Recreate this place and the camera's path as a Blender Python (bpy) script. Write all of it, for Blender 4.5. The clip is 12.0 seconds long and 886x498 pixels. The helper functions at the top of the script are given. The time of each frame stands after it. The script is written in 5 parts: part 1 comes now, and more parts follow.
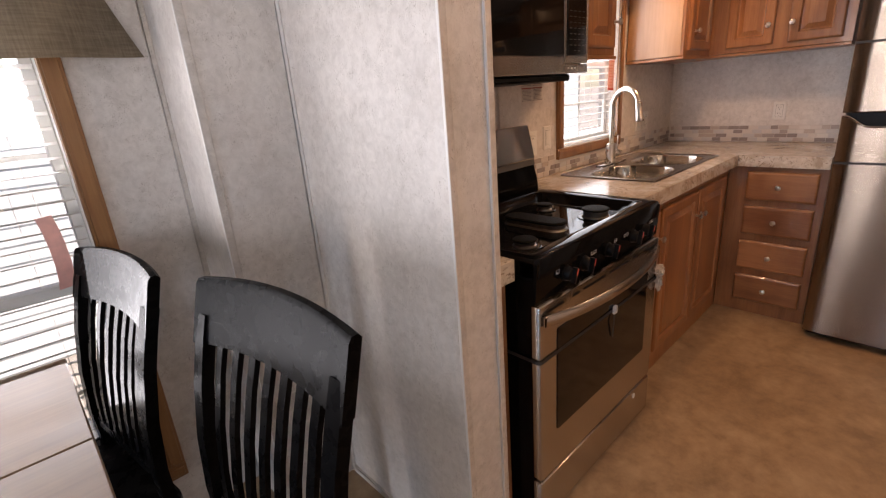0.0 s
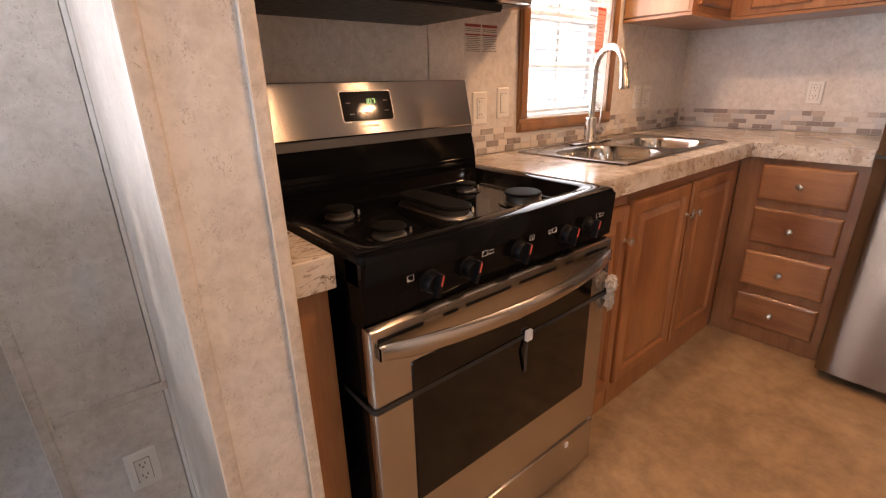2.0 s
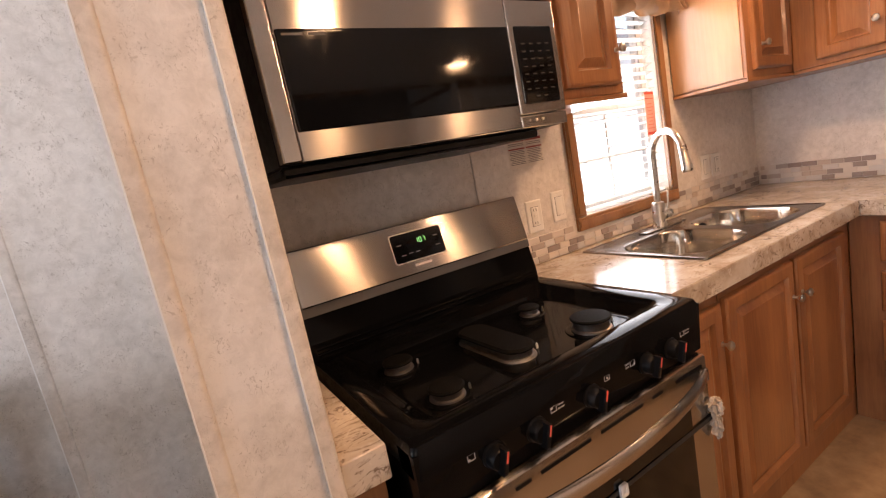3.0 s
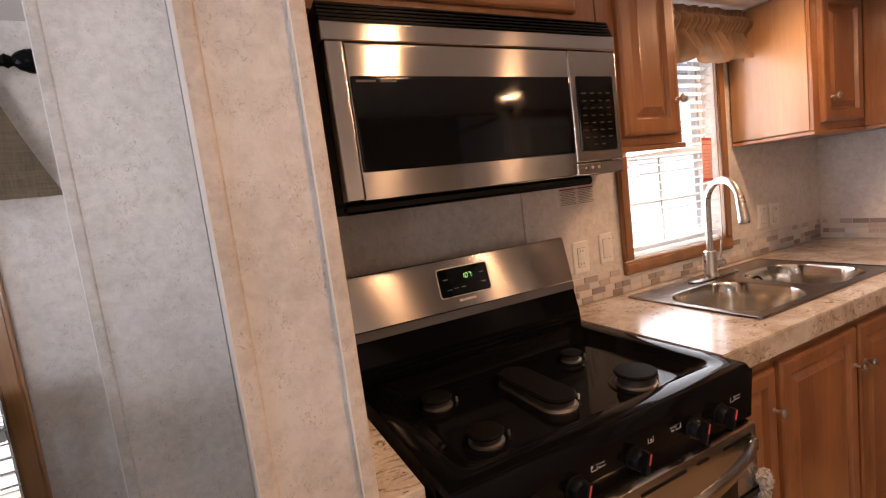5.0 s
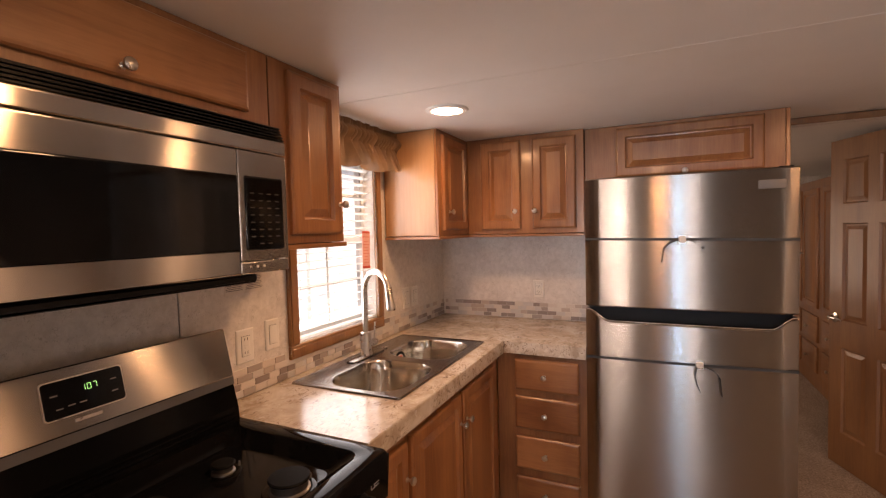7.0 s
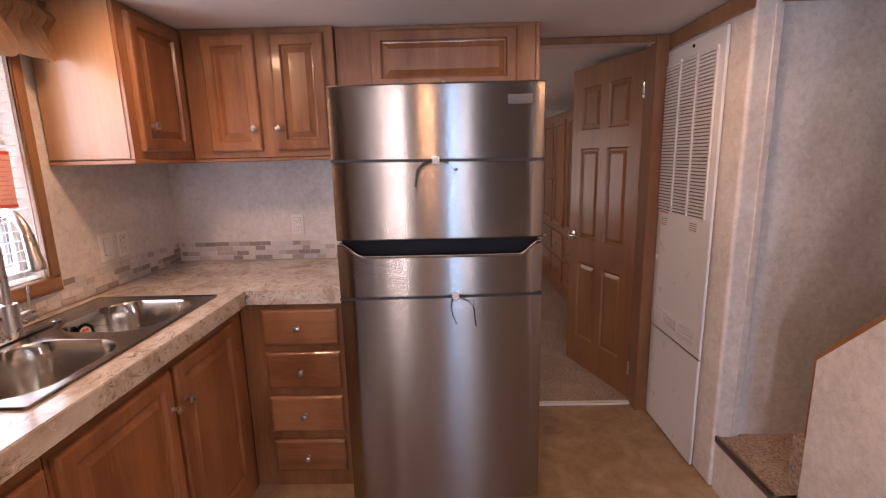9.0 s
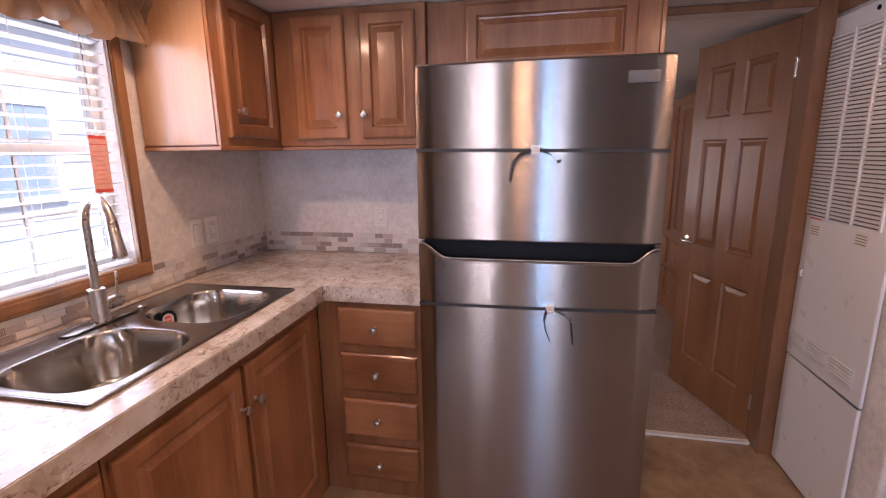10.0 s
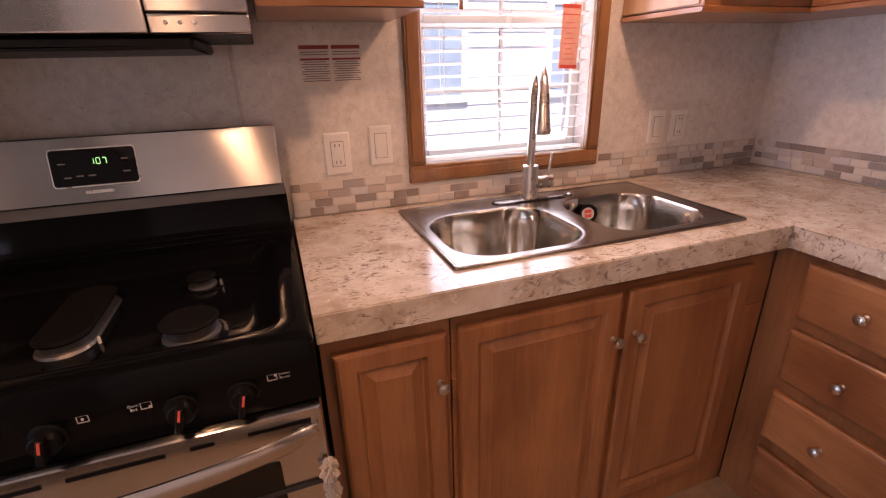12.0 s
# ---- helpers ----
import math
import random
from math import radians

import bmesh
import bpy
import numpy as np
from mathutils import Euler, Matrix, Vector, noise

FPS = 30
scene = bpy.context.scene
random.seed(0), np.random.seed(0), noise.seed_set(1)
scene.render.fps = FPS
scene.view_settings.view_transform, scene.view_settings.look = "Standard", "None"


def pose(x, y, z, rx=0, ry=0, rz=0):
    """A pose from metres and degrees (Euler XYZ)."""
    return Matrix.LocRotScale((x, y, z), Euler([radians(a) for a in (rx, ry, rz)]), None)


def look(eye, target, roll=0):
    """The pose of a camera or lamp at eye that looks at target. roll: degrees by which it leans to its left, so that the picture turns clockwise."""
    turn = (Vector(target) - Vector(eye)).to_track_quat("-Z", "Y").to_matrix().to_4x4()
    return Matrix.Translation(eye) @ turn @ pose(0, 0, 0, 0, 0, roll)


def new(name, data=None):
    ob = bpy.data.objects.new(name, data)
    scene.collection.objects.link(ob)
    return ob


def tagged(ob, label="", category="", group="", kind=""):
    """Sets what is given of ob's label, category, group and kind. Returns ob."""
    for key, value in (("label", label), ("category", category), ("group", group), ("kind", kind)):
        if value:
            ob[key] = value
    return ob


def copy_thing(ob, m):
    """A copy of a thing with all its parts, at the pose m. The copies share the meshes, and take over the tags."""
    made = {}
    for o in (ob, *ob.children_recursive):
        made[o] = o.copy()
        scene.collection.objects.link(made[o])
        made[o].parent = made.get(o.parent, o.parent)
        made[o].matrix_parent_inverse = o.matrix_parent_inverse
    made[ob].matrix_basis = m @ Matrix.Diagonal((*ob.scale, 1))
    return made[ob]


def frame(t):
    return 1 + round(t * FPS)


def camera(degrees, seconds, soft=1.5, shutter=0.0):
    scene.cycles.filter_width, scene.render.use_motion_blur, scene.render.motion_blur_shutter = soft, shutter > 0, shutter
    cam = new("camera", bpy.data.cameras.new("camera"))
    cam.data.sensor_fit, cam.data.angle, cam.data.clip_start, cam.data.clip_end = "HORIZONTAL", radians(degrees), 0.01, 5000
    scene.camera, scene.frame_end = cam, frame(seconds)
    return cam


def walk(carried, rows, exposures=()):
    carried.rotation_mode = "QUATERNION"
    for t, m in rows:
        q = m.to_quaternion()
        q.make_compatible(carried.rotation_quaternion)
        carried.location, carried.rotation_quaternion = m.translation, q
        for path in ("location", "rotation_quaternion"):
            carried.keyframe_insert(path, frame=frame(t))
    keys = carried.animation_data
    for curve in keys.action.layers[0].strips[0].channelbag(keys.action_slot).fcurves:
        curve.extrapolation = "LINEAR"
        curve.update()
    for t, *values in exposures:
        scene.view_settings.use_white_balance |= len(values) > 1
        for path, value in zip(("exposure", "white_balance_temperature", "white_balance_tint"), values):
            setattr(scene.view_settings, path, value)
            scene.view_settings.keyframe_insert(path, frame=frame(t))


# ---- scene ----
cam = camera(87.7, 12.0, soft=1.2)
PATH = [
    (0, (0.063, -0.001, 1.312), (1.353, 1.394, 0.688), -4.5),
    (0.5, (0.277, 0.029, 1.311), (1.51, 1.457, 0.648), -4.2),
    (1, (0.474, 0.026, 1.274), (1.563, 1.578, 0.637), -1.9),
    (1.5, (0.603, 0.035, 1.201), (1.692, 1.589, 0.57), -0.6),
    (2, (0.645, 0.027, 1.164), (1.843, 1.478, 0.487), -1.3),
    (2.5, (0.652, 0.032, 1.224), (1.81, 1.575, 0.695), -6.0),
    (3, (0.756, 0.052, 1.291), (1.752, 1.757, 0.969), -11.1),
    (3.2, (0.803, 0.057, 1.323), (1.738, 1.804, 1.05), -12.3),
    (4.8, (0.747, 0.059, 1.335), (1.648, 1.819, 1.033), -8.6),
    (5, (0.73, 0.052, 1.346), (1.608, 1.835, 1.128), -7.2),
    (5.5, (0.715, 0.056, 1.344), (1.618, 1.83, 1.147), -7.2),
    (6, (0.655, 0.06, 1.395), (1.586, 1.83, 1.376), -5.0),
    (6.5, (0.684, 0.022, 1.422), (2.058, 1.475, 1.4), -2.4),
    (7, (0.758, 0.021, 1.456), (2.57, 0.862, 1.372), -1.4),
    (7.5, (0.842, 0.068, 1.475), (2.816, 0.31, 1.267), -0.1),
    (7.7, (0.871, 0.073, 1.464), (2.845, 0.258, 1.208), -0.4),
    (9.3, (1.211, -0.132, 1.394), (3.172, -0.104, 0.998), -1.6),
    (9.5, (1.237, -0.124, 1.39), (3.19, -0.017, 0.971), -1.2),
    (10, (1.363, -0.073, 1.395), (3.282, 0.312, 0.981), -0.7),
    (10.5, (1.483, -0.026, 1.41), (3.293, 0.717, 0.995), 0.1),
    (11, (1.616, -0.069, 1.4), (3.151, 1.135, 0.96), -0.1),
    (11.5, (1.68, -0.031, 1.379), (2.728, 1.585, 0.841), -0.4),
    (12, (1.733, -0.026, 1.295), (2.347, 1.728, 0.559), -1.6),
]
EXPOSURES = [(0.0, 0.59, 7450, 23), (0.5, 0.79, 7450, 23), (1.0, 1.04, 7400, 23), (1.5, 1.15, 7600, 23), (3.2, 1.2, 7500, 23), (5.0, 0.91, 7250, 23), (5.6, 0.96, 7250, 23), (6.5, 0.37, 7950, 26), (7.0, 0.75, 8350, 28), (7.5, 0.86, 8150, 31), (9.3, 0.81, 6440, 31), (10.0, 0.89, 6090, 31), (11.0, 0.76, 6140, 31), (11.5, 0.89, 6490, 34), (12.0, 0.89, 6890, 37)]
walk(cam, [(t, look(eye, target, roll)) for t, eye, target, roll in PATH], EXPOSURES)

# ---- world, sun and lamps ----
world = bpy.data.worlds.new("world")
scene.world = world
world.use_nodes = True
_n = world.node_tree.nodes
_sky = _n.new("ShaderNodeTexSky")
_sky.sky_type, _sky.sun_disc = "NISHITA", False
_sky.sun_elevation, _sky.sun_rotation = radians(48), radians(200)
world.node_tree.links.new(_sky.outputs["Color"], _n["Background"].inputs["Color"])
_n["Background"].inputs["Strength"].default_value = 0.15


def lamp(name, kind, m, energy, colour, **more):
    data = bpy.data.lights.new(name, kind)
    data.energy, data.color = energy, colour
    if kind == "AREA":
        data.shape = more["shape"]
        data.size, data.size_y = more["size"], more.get("size_y", more["size"])
        data.spread = more.get("spread", math.pi)
    if kind == "SUN":
        data.angle = more["angle"]
    ob = new(name, data)
    ob.matrix_world = m
    return ob


WARM = (1.0, 0.60, 0.31)
DAY = (0.80, 0.90, 1.0)
CEIL = 1.954
SPOTS = ((2.53, 0.81), (2.60, -0.72), (1.45, 0.02))
lamp("sun", "SUN", look((0, 0, 10), (1.2, 4.5, 4.0)), 4.0, (1.0, 0.95, 0.88), angle=radians(0.6))
for _x, _y in SPOTS:
    lamp("ceiling_lamp", "AREA", pose(_x, _y, CEIL - 0.014), 4.9 if _x < 2 else 3.1, WARM, shape="DISK", size=0.12)
for _y, _p in ((1.306, 2.8), (1.362, 2.6)):
    lamp("kitchen_window_light", "AREA", look((2.43, _y, 1.43), (2.43, 0, 1.35)), _p, (0.76, 0.88, 1.0), shape="RECTANGLE", size=0.54, size_y=0.8)
lamp("dining_window_light", "AREA", look((-0.30, 1.55, 1.08), (-0.30, 0.55, 1.50)), 13.5, DAY, shape="RECTANGLE", size=0.95, size_y=1.0, spread=radians(150))
for _y, _w, _p, _c in ((-0.54, 0.07, 9.5, (0.80, 0.90, 1.0)), (-0.28, 0.08, 19, (0.30, 0.62, 1.0)), (0.88, 0.09, 17, (0.94, 0.97, 1.0)), (1.16, 0.06, 11, (0.95, 0.97, 1.0))):
    lamp("west_window_light", "AREA", look((-3.58, _y, 1.2), (0, _y, 1.2)), _p, _c, shape="RECTANGLE", size=_w, size_y=1.77)
# Added fill from the unseen south side, aimed up at the dining walls.
lamp("south_fill_light", "AREA", look((-1.10, -1.97, 1.35), (-1.10, -0.97, 2.05)), 15, DAY, shape="RECTANGLE", size=1.4, size_y=1.0, spread=radians(100))
# Added fill lamp for the bedroom; its walls have no window.
lamp("bedroom_fill_light", "AREA", look((5.4, 1.2, 1.2), (5.2, -1.0, 1.1)), 7, (1.0, 0.90, 0.78), shape="RECTANGLE", size=0.8, size_y=0.9)


# ---- building helpers ----
def thing(name, loc, label, category, group="", kind=""):
    ob = new(name)
    ob.location = loc
    ob.empty_display_size = 0.1
    return tagged(ob, label, category, group, kind)


def origin(ob):
    v = Vector((0, 0, 0))
    while ob:
        v = v + ob.location
        ob = ob.parent
    return v


def to_mesh(name, bm, material, off=Vector((0, 0, 0)), smooth=True):
    bmesh.ops.recalc_face_normals(bm, faces=bm.faces)
    if off.length > 0:
        bmesh.ops.translate(bm, verts=bm.verts, vec=-off)
    me = bpy.data.meshes.new(name)
    layer = bm.loops.layers.uv.new("grain")
    for f in bm.faces:
        n = f.normal
        for lp in f.loops:
            c = lp.vert.co
            lp[layer].uv = (c.y, c.x) if abs(n.z) > 0.75 else (c.z, c.x * 0.8 + c.y)
    bm.to_mesh(me)
    bm.free()
    if smooth:
        me.shade_smooth()
        me.set_sharp_from_angle(angle=radians(38))
    for m in (material if isinstance(material, (list, tuple)) else (material,)):
        me.materials.append(m)
    return me


def part(name, bm, material, parent=None, label="", smooth=True):
    off = origin(parent) if parent else Vector((0, 0, 0))
    ob = new(name, to_mesh(name, bm, material, off, smooth))
    if parent:
        ob.parent = parent
    return tagged(ob, label)


def single(name, bm, material, label, category, base=None, kind="", group="", smooth=True):
    off = Vector(base) if base else Vector((0, 0, 0))
    ob = new(name, to_mesh(name, bm, material, off, smooth))
    ob.location = off
    return tagged(ob, label, category, group, kind)


def box(x0, x1, y0, y1, z0, z1, bevel=0.0, bm=None, seg=1):
    own = bmesh.new()
    vs = [own.verts.new((x, y, z)) for z in (z0, z1) for y in (y0, y1) for x in (x0, x1)]
    for q in ((0, 1, 3, 2), (4, 5, 7, 6), (0, 1, 5, 4), (2, 3, 7, 6), (0, 2, 6, 4), (1, 3, 7, 5)):
        own.faces.new([vs[i] for i in q])
    if bevel:
        bmesh.ops.bevel(own, geom=list(own.edges), offset=bevel, segments=seg, affect="EDGES", profile=0.5)
    return merge(bm, own)


def merge(bm, own):
    if bm is None:
        return own
    tmp = bpy.data.meshes.new("tmp")
    own.to_mesh(tmp)
    own.free()
    bm.from_mesh(tmp)
    bpy.data.meshes.remove(tmp)
    return bm


def boxes(rows, bevel=0.0):
    bm = bmesh.new()
    for r in rows:
        box(*r, bevel=bevel, bm=bm)
    return bm


# frames of a face: local u right, v up, d out of the face
def south(x, y, z):
    return Matrix(((1, 0, 0, x), (0, 0, -1, y), (0, 1, 0, z), (0, 0, 0, 1)))


def north(x, y, z):
    return Matrix(((-1, 0, 0, x), (0, 0, 1, y), (0, 1, 0, z), (0, 0, 0, 1)))


def west(x, y, z):
    return Matrix(((0, 0, -1, x), (-1, 0, 0, y), (0, 1, 0, z), (0, 0, 0, 1)))


def east(x, y, z):
    return Matrix(((0, 0, 1, x), (1, 0, 0, y), (0, 1, 0, z), (0, 0, 0, 1)))


def up(x, y, z):
    return Matrix.Translation((x, y, z))


def down(x, y, z):
    return Matrix.Translation((x, y, z)) @ Matrix.Rotation(math.pi, 4, "X")


def ring(x0, x1, y0, y1, r, d, seg):
    if seg == 0:
        return [(x0, y0, d), (x1, y0, d), (x1, y1, d), (x0, y1, d)]
    out = []
    for cx, cy, a0 in ((x1 - r, y0 + r, -90), (x1 - r, y1 - r, 0), (x0 + r, y1 - r, 90), (x0 + r, y0 + r, 180)):
        for i in range(seg + 1):
            a = radians(a0 + 90 * i / seg)
            out.append((cx + r * math.cos(a), cy + r * math.sin(a), d))
    return out


def rings(loops, m, seg=0, bm=None, first=True, last=True):
    """Skin between rounded rectangles (x0, x1, y0, y1, radius, depth), laid into the frame m."""
    bm = bm or bmesh.new()
    rows = [[bm.verts.new(m @ Vector(p)) for p in ring(*lp, seg)] for lp in loops]
    for a, b in zip(rows, rows[1:]):
        for i in range(len(a)):
            j = (i + 1) % len(a)
            bm.faces.new((a[i], a[j], b[j], b[i]))
    if first:
        bm.faces.new(rows[0][::-1])
    if last:
        bm.faces.new(rows[-1])
    return bm


def profile(w, h, steps, m, seg=0, r=0.0, bm=None):
    """Nested rectangles w by h, centred: steps of (inset, depth)."""
    return rings([(-w / 2 + i, w / 2 - i, -h / 2 + i, h / 2 - i, max(r - i, 0.0005), d) for i, d in steps], m, seg, bm)


def lathe(steps, m, seg=20, bm=None):
    """A turned piece round the frame's d axis: steps of (radius, depth)."""
    bm = bm or bmesh.new()
    rows = []
    for r, d in steps:
        r = max(r, 0.0002)
        rows.append([bm.verts.new(m @ Vector((r * math.cos(2 * math.pi * i / seg), r * math.sin(2 * math.pi * i / seg), d))) for i in range(seg)])
    for a, b in zip(rows, rows[1:]):
        for i in range(seg):
            j = (i + 1) % seg
            bm.faces.new((a[i], a[j], b[j], b[i]))
    bm.faces.new(rows[0][::-1])
    bm.faces.new(rows[-1])
    return bm


def sweep(points, radius, seg=10, flat=1.0, bm=None, upward=(0, 0, 1)):
    """A rod through the points; radius may be a list; flat squashes it across the upward axis."""
    bm = bm or bmesh.new()
    pts = [Vector(p) for p in points]
    rows = []
    side = None
    for i, p in enumerate(pts):
        t = (pts[min(i + 1, len(pts) - 1)] - pts[max(i - 1, 0)]).normalized()
        if side is None:
            u = Vector(upward)
            side = t.cross(u).normalized() if t.cross(u).length > 0.05 else t.cross(Vector((1, 0, 0))).normalized()
        side = (side - t * side.dot(t)).normalized()
        top = side.cross(t)
        r = radius[i] if isinstance(radius, (list, tuple)) else radius
        rows.append([bm.verts.new(p + side * (r * flat * math.cos(2 * math.pi * k / seg)) + top * (r * math.sin(2 * math.pi * k / seg))) for k in range(seg)])
    for a, b in zip(rows, rows[1:]):
        for i in range(seg):
            j = (i + 1) % seg
            bm.faces.new((a[i], a[j], b[j], b[i]))
    bm.faces.new(rows[0][::-1])
    bm.faces.new(rows[-1])
    return bm


def ribbon(points, width, thick, across, bm=None):
    """A flat strap through the points; across is the direction of its width."""
    bm = bm or bmesh.new()
    pts = [Vector(p) for p in points]
    w = Vector(across).normalized() * (width / 2)
    rows = []
    for i, p in enumerate(pts):
        t = (pts[min(i + 1, len(pts) - 1)] - pts[max(i - 1, 0)]).normalized()
        n = t.cross(w).normalized() * (thick / 2)
        rows.append([bm.verts.new(p + a * w + b * n) for a, b in ((-1, -1), (1, -1), (1, 1), (-1, 1))])
    for a, b in zip(rows, rows[1:]):
        for i in range(4):
            j = (i + 1) % 4
            bm.faces.new((a[i], a[j], b[j], b[i]))
    bm.faces.new(rows[0][::-1])
    bm.faces.new(rows[-1])
    return bm


def prism(outline, m, depth, bm=None):
    """A flat outline of (u, v), made depth thick along d."""
    bm = bm or bmesh.new()
    a = [bm.verts.new(m @ Vector((u, v, 0))) for u, v in outline]
    b = [bm.verts.new(m @ Vector((u, v, depth))) for u, v in outline]
    bm.faces.new(a[::-1])
    bm.faces.new(b)
    for i in range(len(a)):
        j = (i + 1) % len(a)
        bm.faces.new((a[i], a[j], b[j], b[i]))
    return bm


def grid_slab(us, vs, skip, m, depth):
    """One connected slab over the cells of a grid, but for those to skip; depth along d."""
    bm = bmesh.new()
    pts = {}

    def vert(i, j):
        if (i, j) not in pts:
            pts[(i, j)] = bm.verts.new(m @ Vector((us[i], vs[j], 0)))
        return pts[(i, j)]

    for i in range(len(us) - 1):
        for j in range(len(vs) - 1):
            if (i, j) not in skip:
                bm.faces.new((vert(i, j), vert(i + 1, j), vert(i + 1, j + 1), vert(i, j + 1)))
    out = bmesh.ops.extrude_face_region(bm, geom=list(bm.faces))
    way = m.to_3x3() @ Vector((0, 0, depth))
    bmesh.ops.translate(bm, verts=[g for g in out["geom"] if isinstance(g, bmesh.types.BMVert)], vec=way)
    return bm


# ---- materials ----
class Nodes:
    def __init__(self, name):
        self.mat = bpy.data.materials.new(name)
        self.mat.use_nodes = True
        self.tree = self.mat.node_tree
        self.bsdf = self.tree.nodes["Principled BSDF"]

    def add(self, kind, **values):
        n = self.tree.nodes.new(kind)
        for key, value in values.items():
            n.inputs[key.replace("_", " ")].default_value = value
        return n

    def link(self, a, b):
        self.tree.links.new(a, b)

    def coords(self, scale=(1, 1, 1)):
        tc = self.add("ShaderNodeTexCoord")
        mp = self.add("ShaderNodeMapping")
        mp.inputs["Scale"].default_value = scale
        self.link(tc.outputs["Object"], mp.inputs["Vector"])
        return mp.outputs["Vector"]

    def noise(self, scale, vec=None, detail=4.0, rough=0.55, distort=0.0):
        n = self.add("ShaderNodeTexNoise", Scale=scale, Detail=detail, Roughness=rough, Distortion=distort)
        if vec is not None:
            self.link(vec, n.inputs["Vector"])
        return n.outputs["Fac"]

    def ramp(self, fac, stops):
        r = self.add("ShaderNodeValToRGB")
        els = r.color_ramp.elements
        while len(els) < len(stops):
            els.new(0.5)
        for e, (p, c) in zip(els, stops):
            e.position = p
            e.color = (*c, 1) if isinstance(c, tuple) else (c, c, c, 1)
        self.link(fac, r.inputs["Fac"])
        return r.outputs["Color"]

    def mix(self, fac, a, b, blend="MIX"):
        m = self.add("ShaderNodeMix")
        m.data_type, m.blend_type = "RGBA", blend
        for v, s in ((fac, m.inputs["Factor"]), (a, m.inputs[6]), (b, m.inputs[7])):
            if isinstance(v, (int, float)):
                s.default_value = v
            elif isinstance(v, tuple):
                s.default_value = (*v, 1)
            else:
                self.link(v, s)
        return m.outputs[2]

    def math(self, op, a, b):
        m = self.add("ShaderNodeMath")
        m.operation = op
        for v, s in ((a, m.inputs[0]), (b, m.inputs[1])):
            if isinstance(v, (int, float)):
                s.default_value = v
            else:
                self.link(v, s)
        return m.outputs[0]

    def random(self):
        return self.add("ShaderNodeObjectInfo").outputs["Random"]

    def set(self, key, v):
        s = self.bsdf.inputs[key]
        if isinstance(v, tuple):
            s.default_value = (*v, 1) if len(v) == 3 and s.type == "RGBA" else v
        elif isinstance(v, (int, float)):
            s.default_value = v
        else:
            self.link(v, s)

    def bump(self, height, strength=0.2, distance=0.002):
        b = self.add("ShaderNodeBump", Strength=strength, Distance=distance)
        self.link(height, b.inputs["Height"])
        self.link(b.outputs["Normal"], self.bsdf.inputs["Normal"])


def plain(name, colour, rough=0.5, metal=0.0, vary=0.06, scale=8.0, coat=0.0, bump=0.05, gloss=0.5):
    s = Nodes(name)
    v = s.coords()
    n = s.noise(scale, v)
    lo = tuple(c * (1 - vary) for c in colour)
    hi = tuple(min(1, c * (1 + vary)) for c in colour)
    s.set("Base Color", s.ramp(n, [(0.3, lo), (0.7, hi)]))
    s.set("Roughness", s.ramp(s.noise(scale * 5, v), [(0.3, max(rough - 0.06, 0.02)), (0.7, min(rough + 0.06, 1))]))
    s.set("Metallic", metal)
    s.set("Coat Weight", coat)
    s.set("Specular IOR Level", gloss)
    if bump:
        s.bump(s.noise(scale * 25, v), bump, 0.001)
    return s.mat


def wallpaper(name, light, dark, fleck):
    s = Nodes(name)
    v = s.coords()
    big = s.noise(6.0, v, 3)
    mid = s.noise(38.0, v, 6, 0.7, 0.4)
    base = s.mix(s.ramp(s.math("ADD", s.math("MULTIPLY", big, 0.35), s.math("MULTIPLY", mid, 0.65)), [(0.36, 0.0), (0.60, 1.0)]), dark, light)
    thin = s.noise(120.0, s.coords((1, 1, 0.7)), 4, 0.62, 2.5)
    patch = s.noise(22.0, v, 3)
    mask = s.math("MULTIPLY", s.ramp(thin, [(0.56, 0.0), (0.65, 1.0)]), s.ramp(patch, [(0.44, 0.0), (0.58, 1.0)]))
    s.set("Base Color", s.mix(s.math("MULTIPLY", mask, 0.52), base, fleck))
    s.set("Roughness", s.ramp(mid, [(0.3, 0.38), (0.7, 0.54)]))
    s.bump(s.math("ADD", mid, s.math("MULTIPLY", thin, 0.6)), 0.30, 0.0015)
    return s.mat


